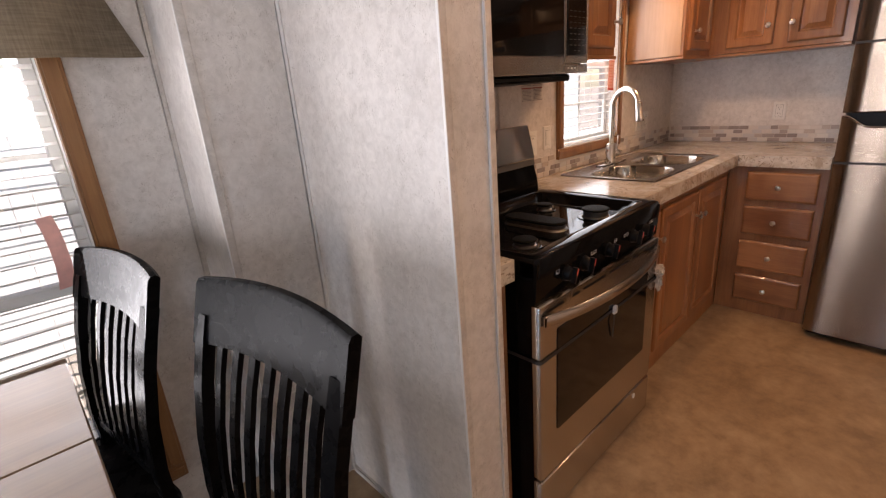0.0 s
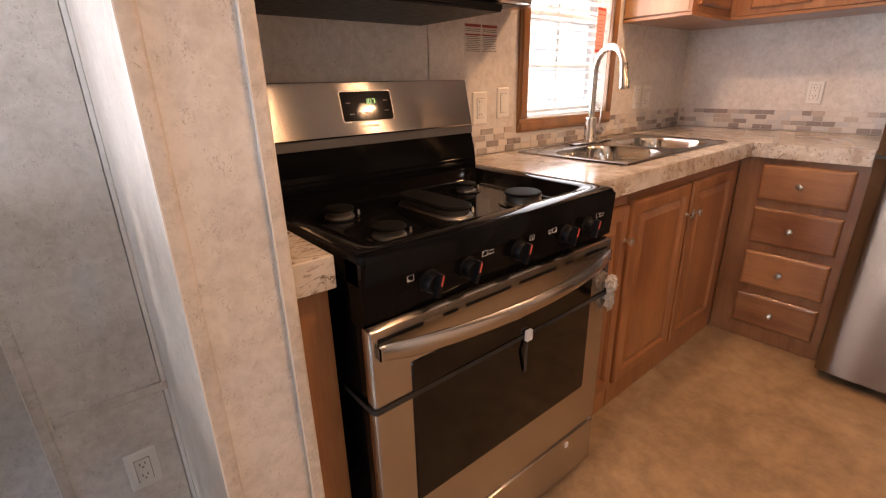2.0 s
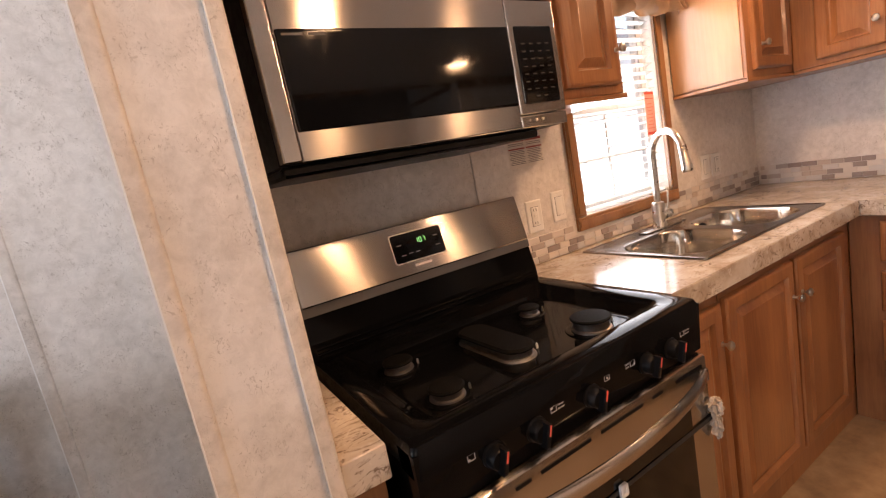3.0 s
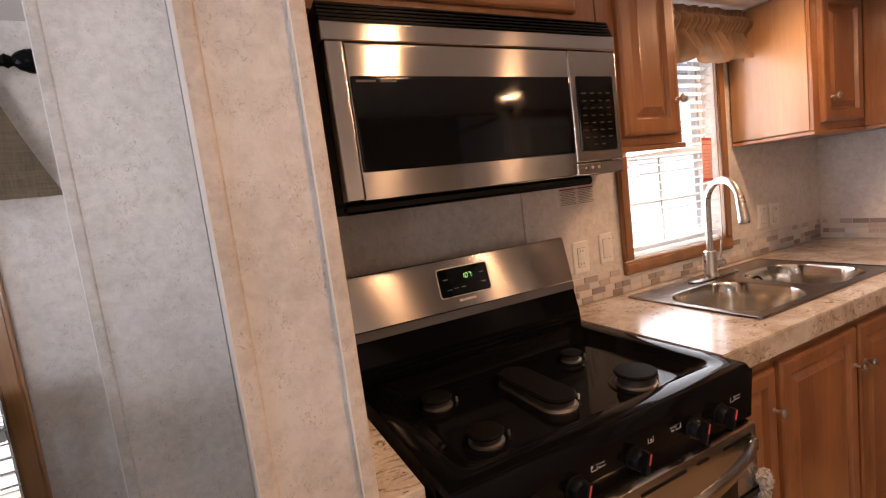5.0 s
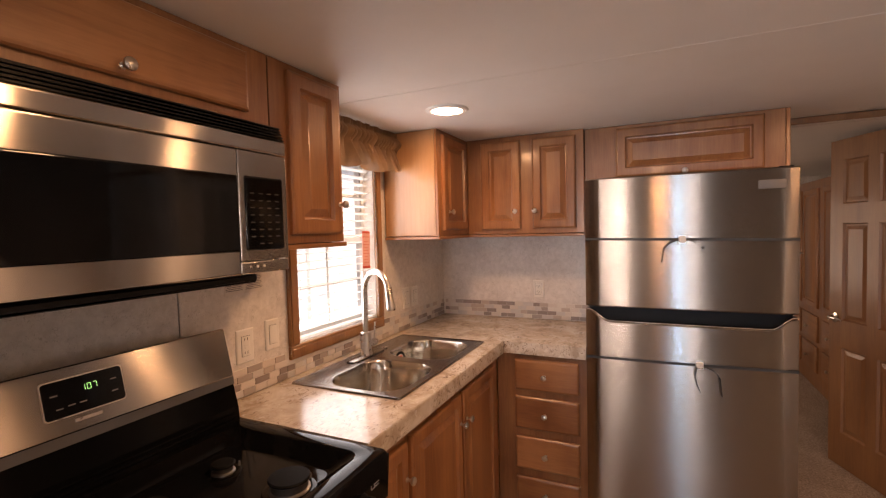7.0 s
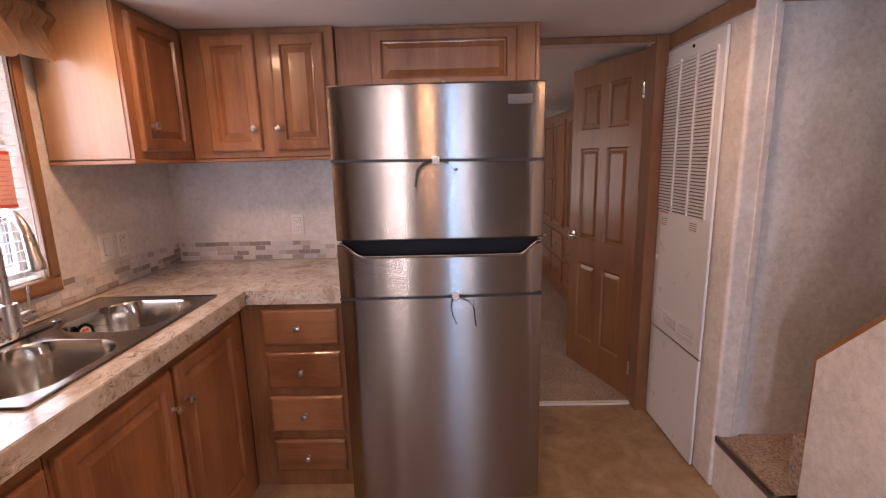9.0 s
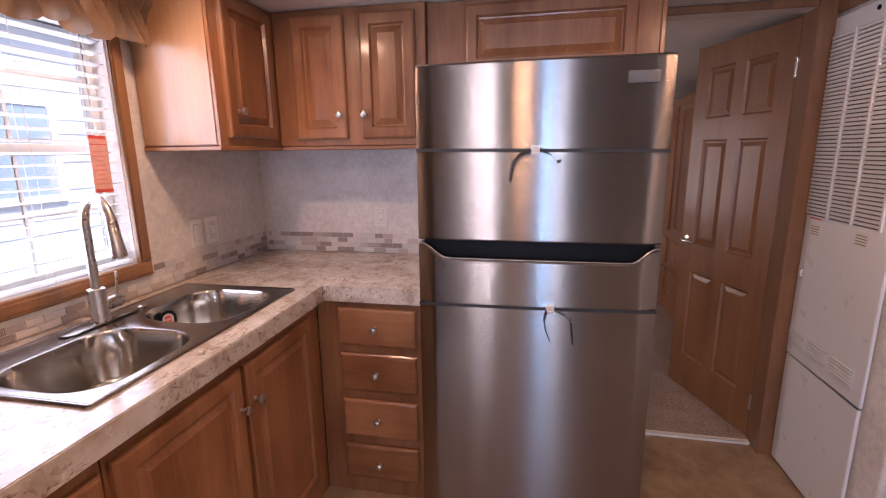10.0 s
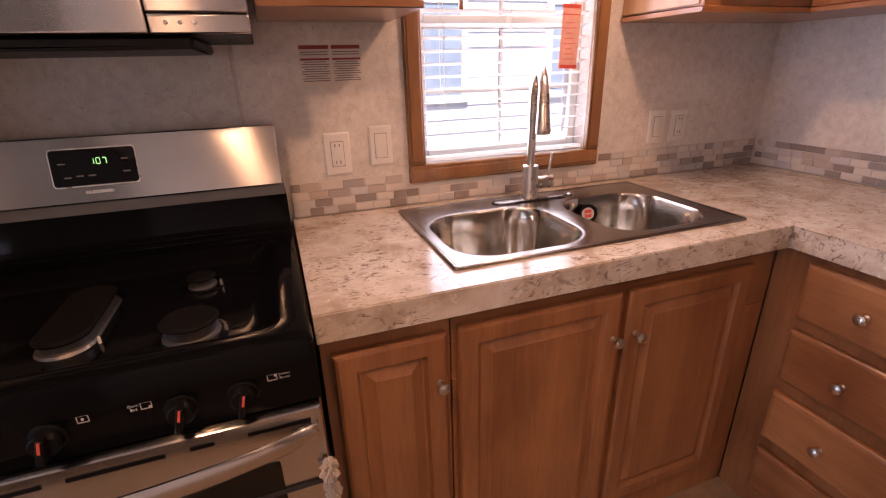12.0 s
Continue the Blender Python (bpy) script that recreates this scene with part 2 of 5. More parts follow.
def wood(name, light, dark, grain=(1, 1, 0.07), scale=26.0, rough=0.34, coat=0.4):
    s = Nodes(name)
    r = s.random()
    tc = s.add("ShaderNodeTexCoord")
    shift = s.add("ShaderNodeVectorMath")
    shift.operation = "ADD"
    s.link(tc.outputs["Object"], shift.inputs[0])
    s.link(s.math("MULTIPLY", r, 17.0), shift.inputs[1])
    mp = s.add("ShaderNodeMapping")
    mp.inputs["Scale"].default_value = grain
    s.link(shift.outputs[0], mp.inputs["Vector"])
    fine = s.noise(scale * 6, mp.outputs["Vector"], 4, 0.6)
    band = s.noise(scale * 0.55, mp.outputs["Vector"], 3, 0.5, 0.8)
    mp2 = s.add("ShaderNodeMapping")
    mp2.inputs["Scale"].default_value = (1, 1, 0.6)
    s.link(shift.outputs[0], mp2.inputs["Vector"])
    cloud = s.noise(5.0, mp2.outputs["Vector"], 3)
    f = s.math("ADD", s.math("MULTIPLY", band, 0.38), s.math("ADD", s.math("MULTIPLY", fine, 0.25), s.math("MULTIPLY", cloud, 0.47)))
    streak = s.ramp(s.noise(scale * 2.2, mp.outputs["Vector"], 3, 0.6, 0.5), [(0.58, 0.0), (0.70, 1.0)])
    col = s.ramp(f, [(0.42, dark), (0.68, light)])
    tint = s.add("ShaderNodeHueSaturation")
    s.link(s.math("ADD", s.math("MULTIPLY", r, 0.24), 0.88), tint.inputs["Value"])
    s.link(s.mix(s.math("MULTIPLY", streak, 0.22), col, tuple(c * 0.72 for c in dark)), tint.inputs["Color"])
    s.set("Base Color", tint.outputs["Color"])
    s.set("Roughness", s.ramp(cloud, [(0.3, rough - 0.06), (0.7, rough + 0.08)]))
    s.set("Coat Weight", coat)
    s.set("Coat Roughness", 0.13)
    s.bump(fine, 0.10, 0.0006)
    return s.mat


def brushed(name, colour, rough=0.20, aniso=0.97, scratch=0.0):
    s = Nodes(name)
    v = s.coords((1.5, 1.5, 260))
    line = s.noise(3.0, v, 3, 0.6)
    smear = s.noise(2.5, s.coords(), 3)
    s.set("Base Color", s.mix(s.math("MULTIPLY", line, 0.25), colour, tuple(c * 0.72 for c in colour)))
    s.set("Metallic", 1.0)
    s.set("Roughness", s.math("ADD", s.math("MULTIPLY", smear, 0.10), rough - 0.05))
    s.set("Anisotropic", aniso)
    if scratch:
        s.bump(s.noise(3.0, s.coords((0.06, 0.06, 2000)), 1, 0.5), scratch, 0.0003)
    tan = s.add("ShaderNodeTangent")
    tan.direction_type = "UV_MAP"
    tan.uv_map = "grain"
    s.link(tan.outputs["Tangent"], s.bsdf.inputs["Tangent"])
    return s.mat


def laminate(name):
    s = Nodes(name)
    v = s.coords()
    cloud = s.noise(9.0, v, 4, 0.6, 0.6)
    base = s.ramp(cloud, [(0.34, (0.42, 0.33, 0.25)), (0.5, (0.58, 0.50, 0.41)), (0.66, (0.68, 0.62, 0.55))])
    vein = s.noise(26.0, s.coords((0.75, 1.3, 1.2)), 5, 0.68, 2.8)
    patch = s.noise(11.0, v, 2)
    mask = s.math("MULTIPLY", s.ramp(vein, [(0.53, 0.0), (0.64, 1.0)]), s.ramp(patch, [(0.36, 0.0), (0.55, 1.0)]))
    base = s.mix(s.math("MULTIPLY", mask, 0.95), base, (0.165, 0.105, 0.072))
    pale = s.ramp(s.noise(55.0, v, 3, 0.5, 1.0), [(0.60, 0.0), (0.70, 1.0)])
    s.set("Base Color", s.mix(s.math("MULTIPLY", pale, 0.5), base, (0.80, 0.76, 0.70)))
    s.set("Roughness", s.ramp(cloud, [(0.3, 0.16), (0.7, 0.24)]))
    s.set("Coat Weight", 0.4)
    s.set("Coat Roughness", 0.12)
    return s.mat


def vinyl_floor(name):
    s = Nodes(name)
    v = s.coords()
    big = s.noise(3.2, v, 5, 0.62, 1.2)
    mid = s.noise(14.0, v, 5, 0.65)
    f = s.math("ADD", s.math("MULTIPLY", big, 0.5), s.math("MULTIPLY", mid, 0.5))
    s.set("Base Color", s.ramp(f, [(0.36, (0.22, 0.145, 0.083)), (0.5, (0.32, 0.215, 0.127)), (0.64, (0.42, 0.30, 0.185))]))
    s.set("Roughness", s.ramp(mid, [(0.3, 0.38), (0.7, 0.52)]))
    s.bump(mid, 0.08, 0.001)
    return s.mat


def carpet_mat(name, light, dark):
    s = Nodes(name)
    v = s.coords()
    f = s.noise(95.0, v, 3, 0.75)
    s.set("Base Color", s.ramp(s.math("ADD", s.math("MULTIPLY", f, 0.8), s.math("MULTIPLY", s.noise(6.0, v), 0.2)), [(0.35, dark), (0.65, light)]))
    s.set("Roughness", 0.95)
    s.bump(f, 1.0, 0.01)
    return s.mat


def fabric(name, light, dark, scale=220.0):
    s = Nodes(name)
    a = s.noise(scale, s.coords((1, 1, 0.08)), 2, 0.6)
    b = s.noise(scale, s.coords((0.08, 0.08, 1)), 2, 0.6)
    f = s.math("ADD", s.math("MULTIPLY", a, 0.35), s.math("ADD", s.math("MULTIPLY", b, 0.35), s.math("MULTIPLY", s.noise(9.0, s.coords()), 0.3)))
    s.set("Base Color", s.ramp(f, [(0.38, dark), (0.62, light)]))
    s.set("Roughness", 0.9)
    s.set("Sheen Weight", 0.3)
    s.bump(f, 0.6, 0.002)
    return s.mat


def glow(name, colour, strength):
    s = Nodes(name)
    s.set("Base Color", (0.9, 0.9, 0.9))
    s.set("Emission Color", colour)
    s.set("Emission Strength", strength)
    return s.mat


def tile_mat(name):
    s = Nodes(name)
    r = s.random()
    col = s.ramp(r, [(0.0, (0.66, 0.60, 0.55)), (0.26, (0.50, 0.42, 0.37)), (0.46, (0.58, 0.56, 0.55)), (0.66, (0.27, 0.22, 0.205)), (0.80, (0.38, 0.325, 0.30)), (0.92, (0.70, 0.66, 0.61))])
    s.tree.nodes[-1].color_ramp.interpolation = "CONSTANT"
    n = s.noise(60.0, s.coords(), 3)
    s.set("Base Color", s.mix(s.math("MULTIPLY", n, 0.12), col, (0.75, 0.70, 0.66)))
    s.set("Roughness", 0.32)
    return s.mat


def glass_mat(name, tint=(1, 1, 1), rough=0.0):
    s = Nodes(name)
    s.set("Base Color", tint)
    s.set("Transmission Weight", 1.0)
    s.set("Roughness", rough)
    s.set("IOR", 1.45)
    return s.mat


WALL = wallpaper("wallpaper", (0.75, 0.71, 0.67), (0.57, 0.53, 0.49), (0.27, 0.22, 0.175))
TRIMW = wallpaper("wallpaper_trim", (0.70, 0.655, 0.61), (0.50, 0.46, 0.42), (0.26, 0.21, 0.17))
DARKWALL = plain("darkened_unseen_wall", (0.20, 0.165, 0.135), 0.6, vary=0.2, scale=3)
DIMCEIL = plain("darkened_unseen_ceiling", (0.34, 0.31, 0.28), 0.7, vary=0.1, scale=3)
FARPANE = plain("far_window_glass", (0.26, 0.36, 0.44), 0.15)
WHITE = plain("white_paint", (0.80, 0.79, 0.77), 0.45, vary=0.03)
CEILING = plain("ceiling_panel", (0.78, 0.75, 0.71), 0.6, vary=0.03, scale=3)
CAB = wood("cabinet_wood", (0.385, 0.170, 0.067), (0.210, 0.080, 0.030))
CABH = wood("cabinet_wood_across", (0.385, 0.170, 0.067), (0.210, 0.080, 0.030), grain=(0.07, 0.07, 1))
CABPALE = wood("cabinet_side_panel", (0.45, 0.245, 0.115), (0.33, 0.165, 0.072), scale=14.0)
DOORW = wood("door_wood", (0.255, 0.112, 0.042), (0.165, 0.068, 0.025), scale=22.0, rough=0.42, coat=0.1)
TRIM = wood("casing_wood", (0.36, 0.175, 0.070), (0.22, 0.100, 0.038))
TRIMD = wood("dark_casing_wood", (0.25, 0.118, 0.050), (0.15, 0.068, 0.028))
TABLE = wood("table_wood", (0.23, 0.130, 0.068), (0.15, 0.080, 0.040), grain=(0.06, 1, 1), scale=18.0, rough=0.5, coat=0.0)
STEEL = brushed("brushed_steel", (0.54, 0.50, 0.46), 0.19, 0.97)
STEELF = brushed("refrigerator_steel", (0.28, 0.243, 0.213), 0.225, 1.0, 0.7)
SINK = brushed("sink_steel", (0.60, 0.54, 0.47), 0.15, 0.97)
SINKRIM = brushed("sink_rim_steel", (0.36, 0.325, 0.295), 0.24, 0.6)
CHROME = plain("chrome", (0.75, 0.73, 0.70), 0.16, 1.0, vary=0.02, bump=0)
NICKEL = plain("satin_nickel", (0.62, 0.58, 0.53), 0.30, 1.0, vary=0.03, bump=0)
ENAMEL = plain("black_enamel", (0.004, 0.004, 0.0045), 0.06, vary=0.1, bump=0, gloss=0.10)
BLACKP = plain("black_plastic", (0.0055, 0.0055, 0.006), 0.36, vary=0.15, gloss=0.12)
BLACKG = plain("black_glass", (0.003, 0.003, 0.0035), 0.04, vary=0.1, bump=0, gloss=0.4)
IRON = plain("burner_cap", (0.007, 0.0065, 0.006), 0.6, vary=0.2, scale=40, bump=0.3, gloss=0.05)
ALU = plain("burner_aluminium", (0.25, 0.235, 0.22), 0.42, 1.0, vary=0.15, scale=60)
GREYM = plain("grey_cabinet_paint", (0.10, 0.10, 0.105), 0.5)
COUNTER = laminate("counter_laminate")
FLOOR = vinyl_floor("sheet_vinyl")
DARKCARPET = carpet_mat("unseen_dark_carpet", (0.16, 0.115, 0.085), (0.085, 0.06, 0.045))
CARPET = carpet_mat("carpet", (0.56, 0.43, 0.34), (0.20, 0.14, 0.105))
VALANCE = plain("gold_satin_fabric", (0.30, 0.175, 0.092), 0.42, vary=0.18, scale=14, bump=0.12)
BURLAP = fabric("burlap", (0.34, 0.27, 0.19), (0.20, 0.155, 0.105), scale=170.0)
TILE = tile_mat("mosaic_tile")
GROUT = plain("grout", (0.66, 0.62, 0.57), 0.8, vary=0.05, scale=40)
PLASTIC = plain("white_plastic", (0.78, 0.76, 0.72), 0.35, vary=0.02)


def blind_mat():
    s = Nodes("blind_slat")
    s.set("Base Color", (0.84, 0.83, 0.81))
    s.set("Roughness", 0.4)
    t = s.add("ShaderNodeBsdfTranslucent", Color=(0.85, 0.83, 0.79, 1))
    mx = s.add("ShaderNodeMixShader", Fac=0.5)
    s.link(s.bsdf.outputs[0], mx.inputs[1])
    s.link(t.outputs[0], mx.inputs[2])
    s.link(mx.outputs[0], s.tree.nodes["Material Output"].inputs["Surface"])
    return s.mat


BLIND = blind_mat()
FURN = plain("white_enamel_sheet", (0.76, 0.76, 0.76), 0.32, vary=0.012, scale=2, bump=0)
BLACKW = plain("black_lacquer", (0.004, 0.004, 0.0045), 0.28, vary=0.06, scale=6, bump=0, gloss=0.04)
RED = plain("red_print", (0.70, 0.10, 0.07), 0.5)
PINK = plain("red_tag_paper", (0.82, 0.44, 0.38), 0.6, vary=0.1, scale=40)
LABELP = plain("thin_label_film", (0.64, 0.585, 0.53), 0.5, vary=0.04)
DARKRED = plain("dark_red_print", (0.30, 0.045, 0.035), 0.6)
REDINK = plain("faded_red_print", (0.74, 0.26, 0.21), 0.6)
PAPER = plain("label_paper", (0.78, 0.74, 0.68), 0.6)
INK = plain("grey_ink", (0.16, 0.15, 0.145), 0.7)
KEYINK = plain("dim_key_print", (0.05, 0.05, 0.05), 0.7, gloss=0.1)
PALEINK = plain("white_print", (0.58, 0.58, 0.58), 0.5)
STRAP = plain("nylon_strap", (0.02, 0.02, 0.02), 0.55, vary=0.2, scale=60)
WRAP = plain("crumpled_wrap", (0.42, 0.35, 0.28), 0.35, vary=0.15, scale=50)
LAMPGLOW = glow("lamp_diffuser", (1.0, 0.86, 0.66), 9.0)
GREEN = glow("green_digits", (0.05, 1.0, 0.15), 0.5)
SIDING = plain("pale_siding", (0.62, 0.68, 0.72), 0.6, vary=0.05, scale=2)
DARKGAP = plain("dark_gap", (0.03, 0.026, 0.022), 0.8)
SHADEGAP = plain("louvre_gap_shade", (0.09, 0.085, 0.08), 0.6)
GRASS = plain("gravel_ground", (0.42, 0.39, 0.35), 0.9, vary=0.25, scale=2)
PANE = glass_mat("window_glass")


# ---- the large structure ----
NY, EX = 1.31, 3.53          # the window wall and the refrigerator wall
PX0, PX1, PY = 0.735, 0.885, 0.69   # the partition beside the range
HIGH = 2.6


def structure(name, bm, material, label, category):
    return single(name, bm, material, label, category, kind="structure", smooth=False)


structure("floor", boxes([(-0.95, 3.60, -2.1, 1.70, -0.10, 0.0)]), FLOOR, "tan mottled sheet vinyl floor, lightly glossy", "floor")
# Unseen floor; dark carpet added so the refrigerator mirrors less light.
structure("floor_living", boxes([(-3.7, -0.95, -2.1, 1.70, -0.10, 0.008)]), DARKCARPET, "unseen living-end floor, dark brown carpet added to dim reflections", "carpet")
structure("floor_carpet", boxes([(3.60, 7.3, -1.7, 1.5, -0.10, 0.012)]), CARPET, "brown carpet floor of the bedroom beyond the doorway", "carpet")
structure("wall_north", grid_slab((0.467, 2.15, 2.715, 3.63), (0, 1.02, 1.86, HIGH), {(1, 1)}, south(0, NY, 0), -0.10), WALL, "pale mottled vinyl wallpaper wall behind the range and sink", "wall")
structure("wall_partition", boxes([(PX0, PX1, PY, NY, 0, 1.952)]), WALL, "pale mottled wallpaper partition beside the range", "wall")
structure("wall_header", boxes([(-2.2, 0.467, NY, NY + 0.10, 1.91, HIGH), (-3.7, -2.2, NY, NY + 0.10, 0, HIGH)]), WALL, "wallpaper wall above the dining recess", "wall")
structure("wall_recess", grid_slab((-2.2, -0.92, 0.20, 0.467), (0, 0.22, 1.62, 1.91), {(1, 1)}, south(0, 1.57, 0), -0.10), WALL, "pale mottled wallpaper wall of the dining recess", "wall")
structure("wall_recess_side", boxes([(0.467, 0.567, NY + 0.10, 1.67, 0, 1.91)]), WALL, "mottled wallpaper side of the dining recess", "wall")
structure("wall_recess_end", boxes([(-2.3, -2.2, NY + 0.10, 1.67, 0, 1.91)]), WALL, "mottled wallpaper far side of the dining recess", "wall")
structure("ceiling_recess", boxes([(-2.2, 0.467, NY + 0.10, 1.67, 1.91, 2.0)]), WHITE, "white soffit over the dining recess", "ceiling")
structure("wall_east", boxes([(EX, 3.63, -0.53, NY, 0, 1.952), (EX, 3.63, -1.12, -0.53, 1.925, 1.952), (EX, 3.63, -1.19, -1.12, 0, 1.952)]), WALL, "pale mottled wallpaper wall behind the refrigerator", "wall")
structure("wall_furnace", box(2.905, 3.63, -1.29, -1.192, 0, 1.952, 0.014, seg=4), WALL, "pale wallpaper wall round the furnace closet", "wall")
structure("wall_stair", boxes([(2.925, 3.03, -2.1, -1.29, 0, 3.0)]), WALL, "mottled wallpaper wall of the stair recess", "wall")
# Unseen closing walls; their dark colour holds down bounce light and reflections.
structure("wall_south", grid_slab((-3.03, 0.35, 1.85, 3.7), (0, 0.80, 1.90, 3.0), {(1, 1)}, north(0, -2.0, 0), -0.10), DARKWALL, "plain unseen wall closing the room, darkened to cut bounce light", "wall")
structure("wall_west", grid_slab((-2.0, -1.93, -1.39, -0.68, -0.13, 0.80, 1.24, NY), (0, 0.30, 2.10, HIGH), {(3, 1), (5, 1)}, east(-3.6, 0, 0), -0.10), DARKWALL, "unseen wall with two tall windows, darkened to cut bounce light", "wall")
structure("wall_bedroom", boxes([(3.63, 7.3, 1.4, 1.5, 0, 1.952), (7.2, 7.3, -1.7, 1.4, 0, 1.952), (3.63, 7.2, -1.8, -1.7, 0, 1.952), (3.63, 3.70, -1.7, -1.19, 0, 1.952)]), WALL, "plain wallpaper walls of the bedroom beyond", "wall")
structure("ceiling_kitchen", boxes([(PX0, 3.63, -1.26, NY, 1.954, 2.02)]), CEILING, "low off-white panel ceiling over the kitchen", "ceiling")
structure("ceiling_bedroom", boxes([(3.63, 7.3, -1.8, 1.5, 1.954, 2.02)]), CEILING, "off-white bedroom ceiling", "ceiling")
# Unseen living ceiling, coloured dark so less light bounces into the steel.
structure("ceiling_living", boxes([(-3.7, PX0, -2.0, NY, HIGH, HIGH + 0.08)]), DIMCEIL, "unseen high ceiling of the living end, darkened to dim reflections", "ceiling")
structure("ceiling_stair", boxes([(PX0, 3.03, -2.1, -1.26, 3.0, 3.08)]), CEILING, "white ceiling above the stairs", "ceiling")
structure("wall_fascia", boxes([(PX0, PX0 + 0.05, -1.31, NY, 2.022, HIGH), (PX0 + 0.05, 3.63, -1.31, -1.26, 2.022, 3.0), (PX0, PX0 + 0.05, -2.0, -1.31, HIGH - 0.1, 3.0)]), WALL, "wallpaper fascia above the low kitchen ceiling", "wall")


def trim(name, rows, material, label, bevel=0.002):
    return single(name, boxes(rows, bevel), material, label, "trim", kind="structure")


# batten and corner trims on the wallpaper
def batten(name, x0, x1, y, top, label, bead):
    """A papered strip on a wall facing south at y, with a pale bead along its square edge."""
    outline = [(x0, 0.0), (x0, -0.0065), (x1 - 0.006, -0.0065), (x1 - 0.003, -0.0055), (x1 - 0.0012, -0.0035), (x1, 0.0)]
    single(name, prism(outline, Matrix(((1, 0, 0, 0), (0, 1, 0, y), (0, 0, 1, 0), (0, 0, 0, 1))), top), TRIMW, label, "trim", kind="structure")
    # White bead paints the bright line of worn paper catching window light.
    trim(name + "_bead", [(x0 - 0.0022, x0 - 0.0001, y - 0.0069, y, 0, top)], WHITE, bead, 0)


batten("trim_partition_corner", PX0 - 0.002, PX0 + 0.020, PY, 1.95, "papered corner batten on the partition end", "thin white bead painting the worn, window-lit partition corner")
batten("trim_partition_edge", PX1 - 0.019, PX1 + 0.003, PY, 1.95, "papered batten on the partition end beside the range", "thin pale bead on the partition end")
trim("trim_corner_bead", [(PX0 - 0.014, PX0, NY - 0.006, NY, 0, 1.952)], WHITE, "thin pale corner bead", 0.0025)
batten("trim_recess_edge", 0.465, 0.487, NY, 1.91, "papered batten along the recess edge", "thin white bead painting the worn, window-lit recess corner")
trim("trim_recess_head", [(-2.2, 0.486, NY - 0.006, NY, 1.9105, 1.935)], TRIMW, "papered batten over the recess")
trim("trim_recess_corner", [(0.452, 0.467, 1.556, 1.57, 0, 1.91)], TRIMW, "papered corner strip in the recess")
trim("trim_chair_rail", [(0.494, 0.735, NY - 0.007, NY, 0.410, 0.438)], TRIMW, "short papered horizontal batten above an outlet")
trim("baseboard_partition", [(PX0 - 0.012, PX0, PY, NY - 0.01, 0, 0.022)], TRIMW, "narrow papered base strip")
trim("trim_seam", [(1.658, 1.666, NY - 0.003, NY, 1.0, 1.40)], TRIMW, "thin wall panel seam behind the range", 0.001)
trim("trim_stair_corner", [(2.900, 2.925, -1.291, -1.262, 0.24, 1.90)], TRIMW, "papered battens on the stair corner")
trim("trim_ceiling_wood", [(2.905, 3.53, -1.192, -1.176, 1.888, 1.952)], TRIM, "stepped wooden crown strip above the furnace")
trim("trim_ceiling_edge", [(PX0 - 0.012, 2.905, -1.275, -1.2605, 1.930, 1.99), (PX0 - 0.012, PX0, -1.26, NY, 1.93, 2.06)], TRIM, "wooden strip along the edge of the low ceiling")
trim("trim_stair_band", [(2.911, 2.925, -2.0, -1.29, 1.91, 1.945)], TRIM, "wooden band on the stair wall")
trim("trim_ceiling_seam", [(2.24, 2.265, -1.25, 1.30, 1.9522, 1.954)], CEILING, "flat panel seam in the ceiling", 0.0006)

# doorway casing
trim("trim_doorway", [(3.512, EX, -1.188, -1.116, 0, 1.952), (3.518, EX, -1.116, -0.50, 1.921, 1.952), (EX, 3.63, -1.135, -1.118, 0, 1.922), (3.632, 3.715, -1.188, -1.128, 0, 1.922)], TRIMD, "dark wooden casing round the bedroom doorway")
trim("threshold", [(3.575, 3.60, -1.115, -0.53, 0.0, 0.016)], PAPER, "pale threshold strip under the bedroom doorway")

# stairs
stairs = single("stair", boxes([(2.56, 2.925, -2.0, -1.21, 0.0, 0.235), (2.33, 2.625, -2.0, -1.29, 0.236, 0.44), (2.08, 2.33, -2.0, -1.29, 0.24, 0.64), (1.82, 2.08, -2.0, -1.29, 0.24, 0.84),
    (1.56, 1.82, -2.0, -1.29, 0.24, 1.04)], 0.006), CARPET, "carpeted stairs rising behind the half wall", "stairs", kind="structure")
single("wall_riser", boxes([(2.56, 2.90, -1.21, -1.203, 0.0, 0.215)]), WALL, "papered riser under the first step", "wall", kind="structure", smooth=False)
trim("trim_nosing", [(2.56, 2.905, -1.212, -1.198, 0.215, 0.243)], ALU, "metal nosing on the first step")
_half = [(0.80, 0.0), (2.56, 0.0), (2.56, 0.735), (1.40, 1.95), (0.80, 1.95)]
single("wall_half", prism(_half, south(0, -1.285, 0), 0.07), WALL, "papered half wall beside the stairs", "wall", kind="structure", smooth=False)
_cap = bmesh.new()
prism([(2.56, 0.45), (2.575, 0.45), (2.575, 0.745), (1.415, 1.952), (1.40, 1.938), (2.56, 0.735)], south(0, -1.292, 0), 0.084, _cap)
single("trim_cap", _cap, TRIM, "wooden cap on the edge of the half wall", "trim", kind="structure", smooth=False)


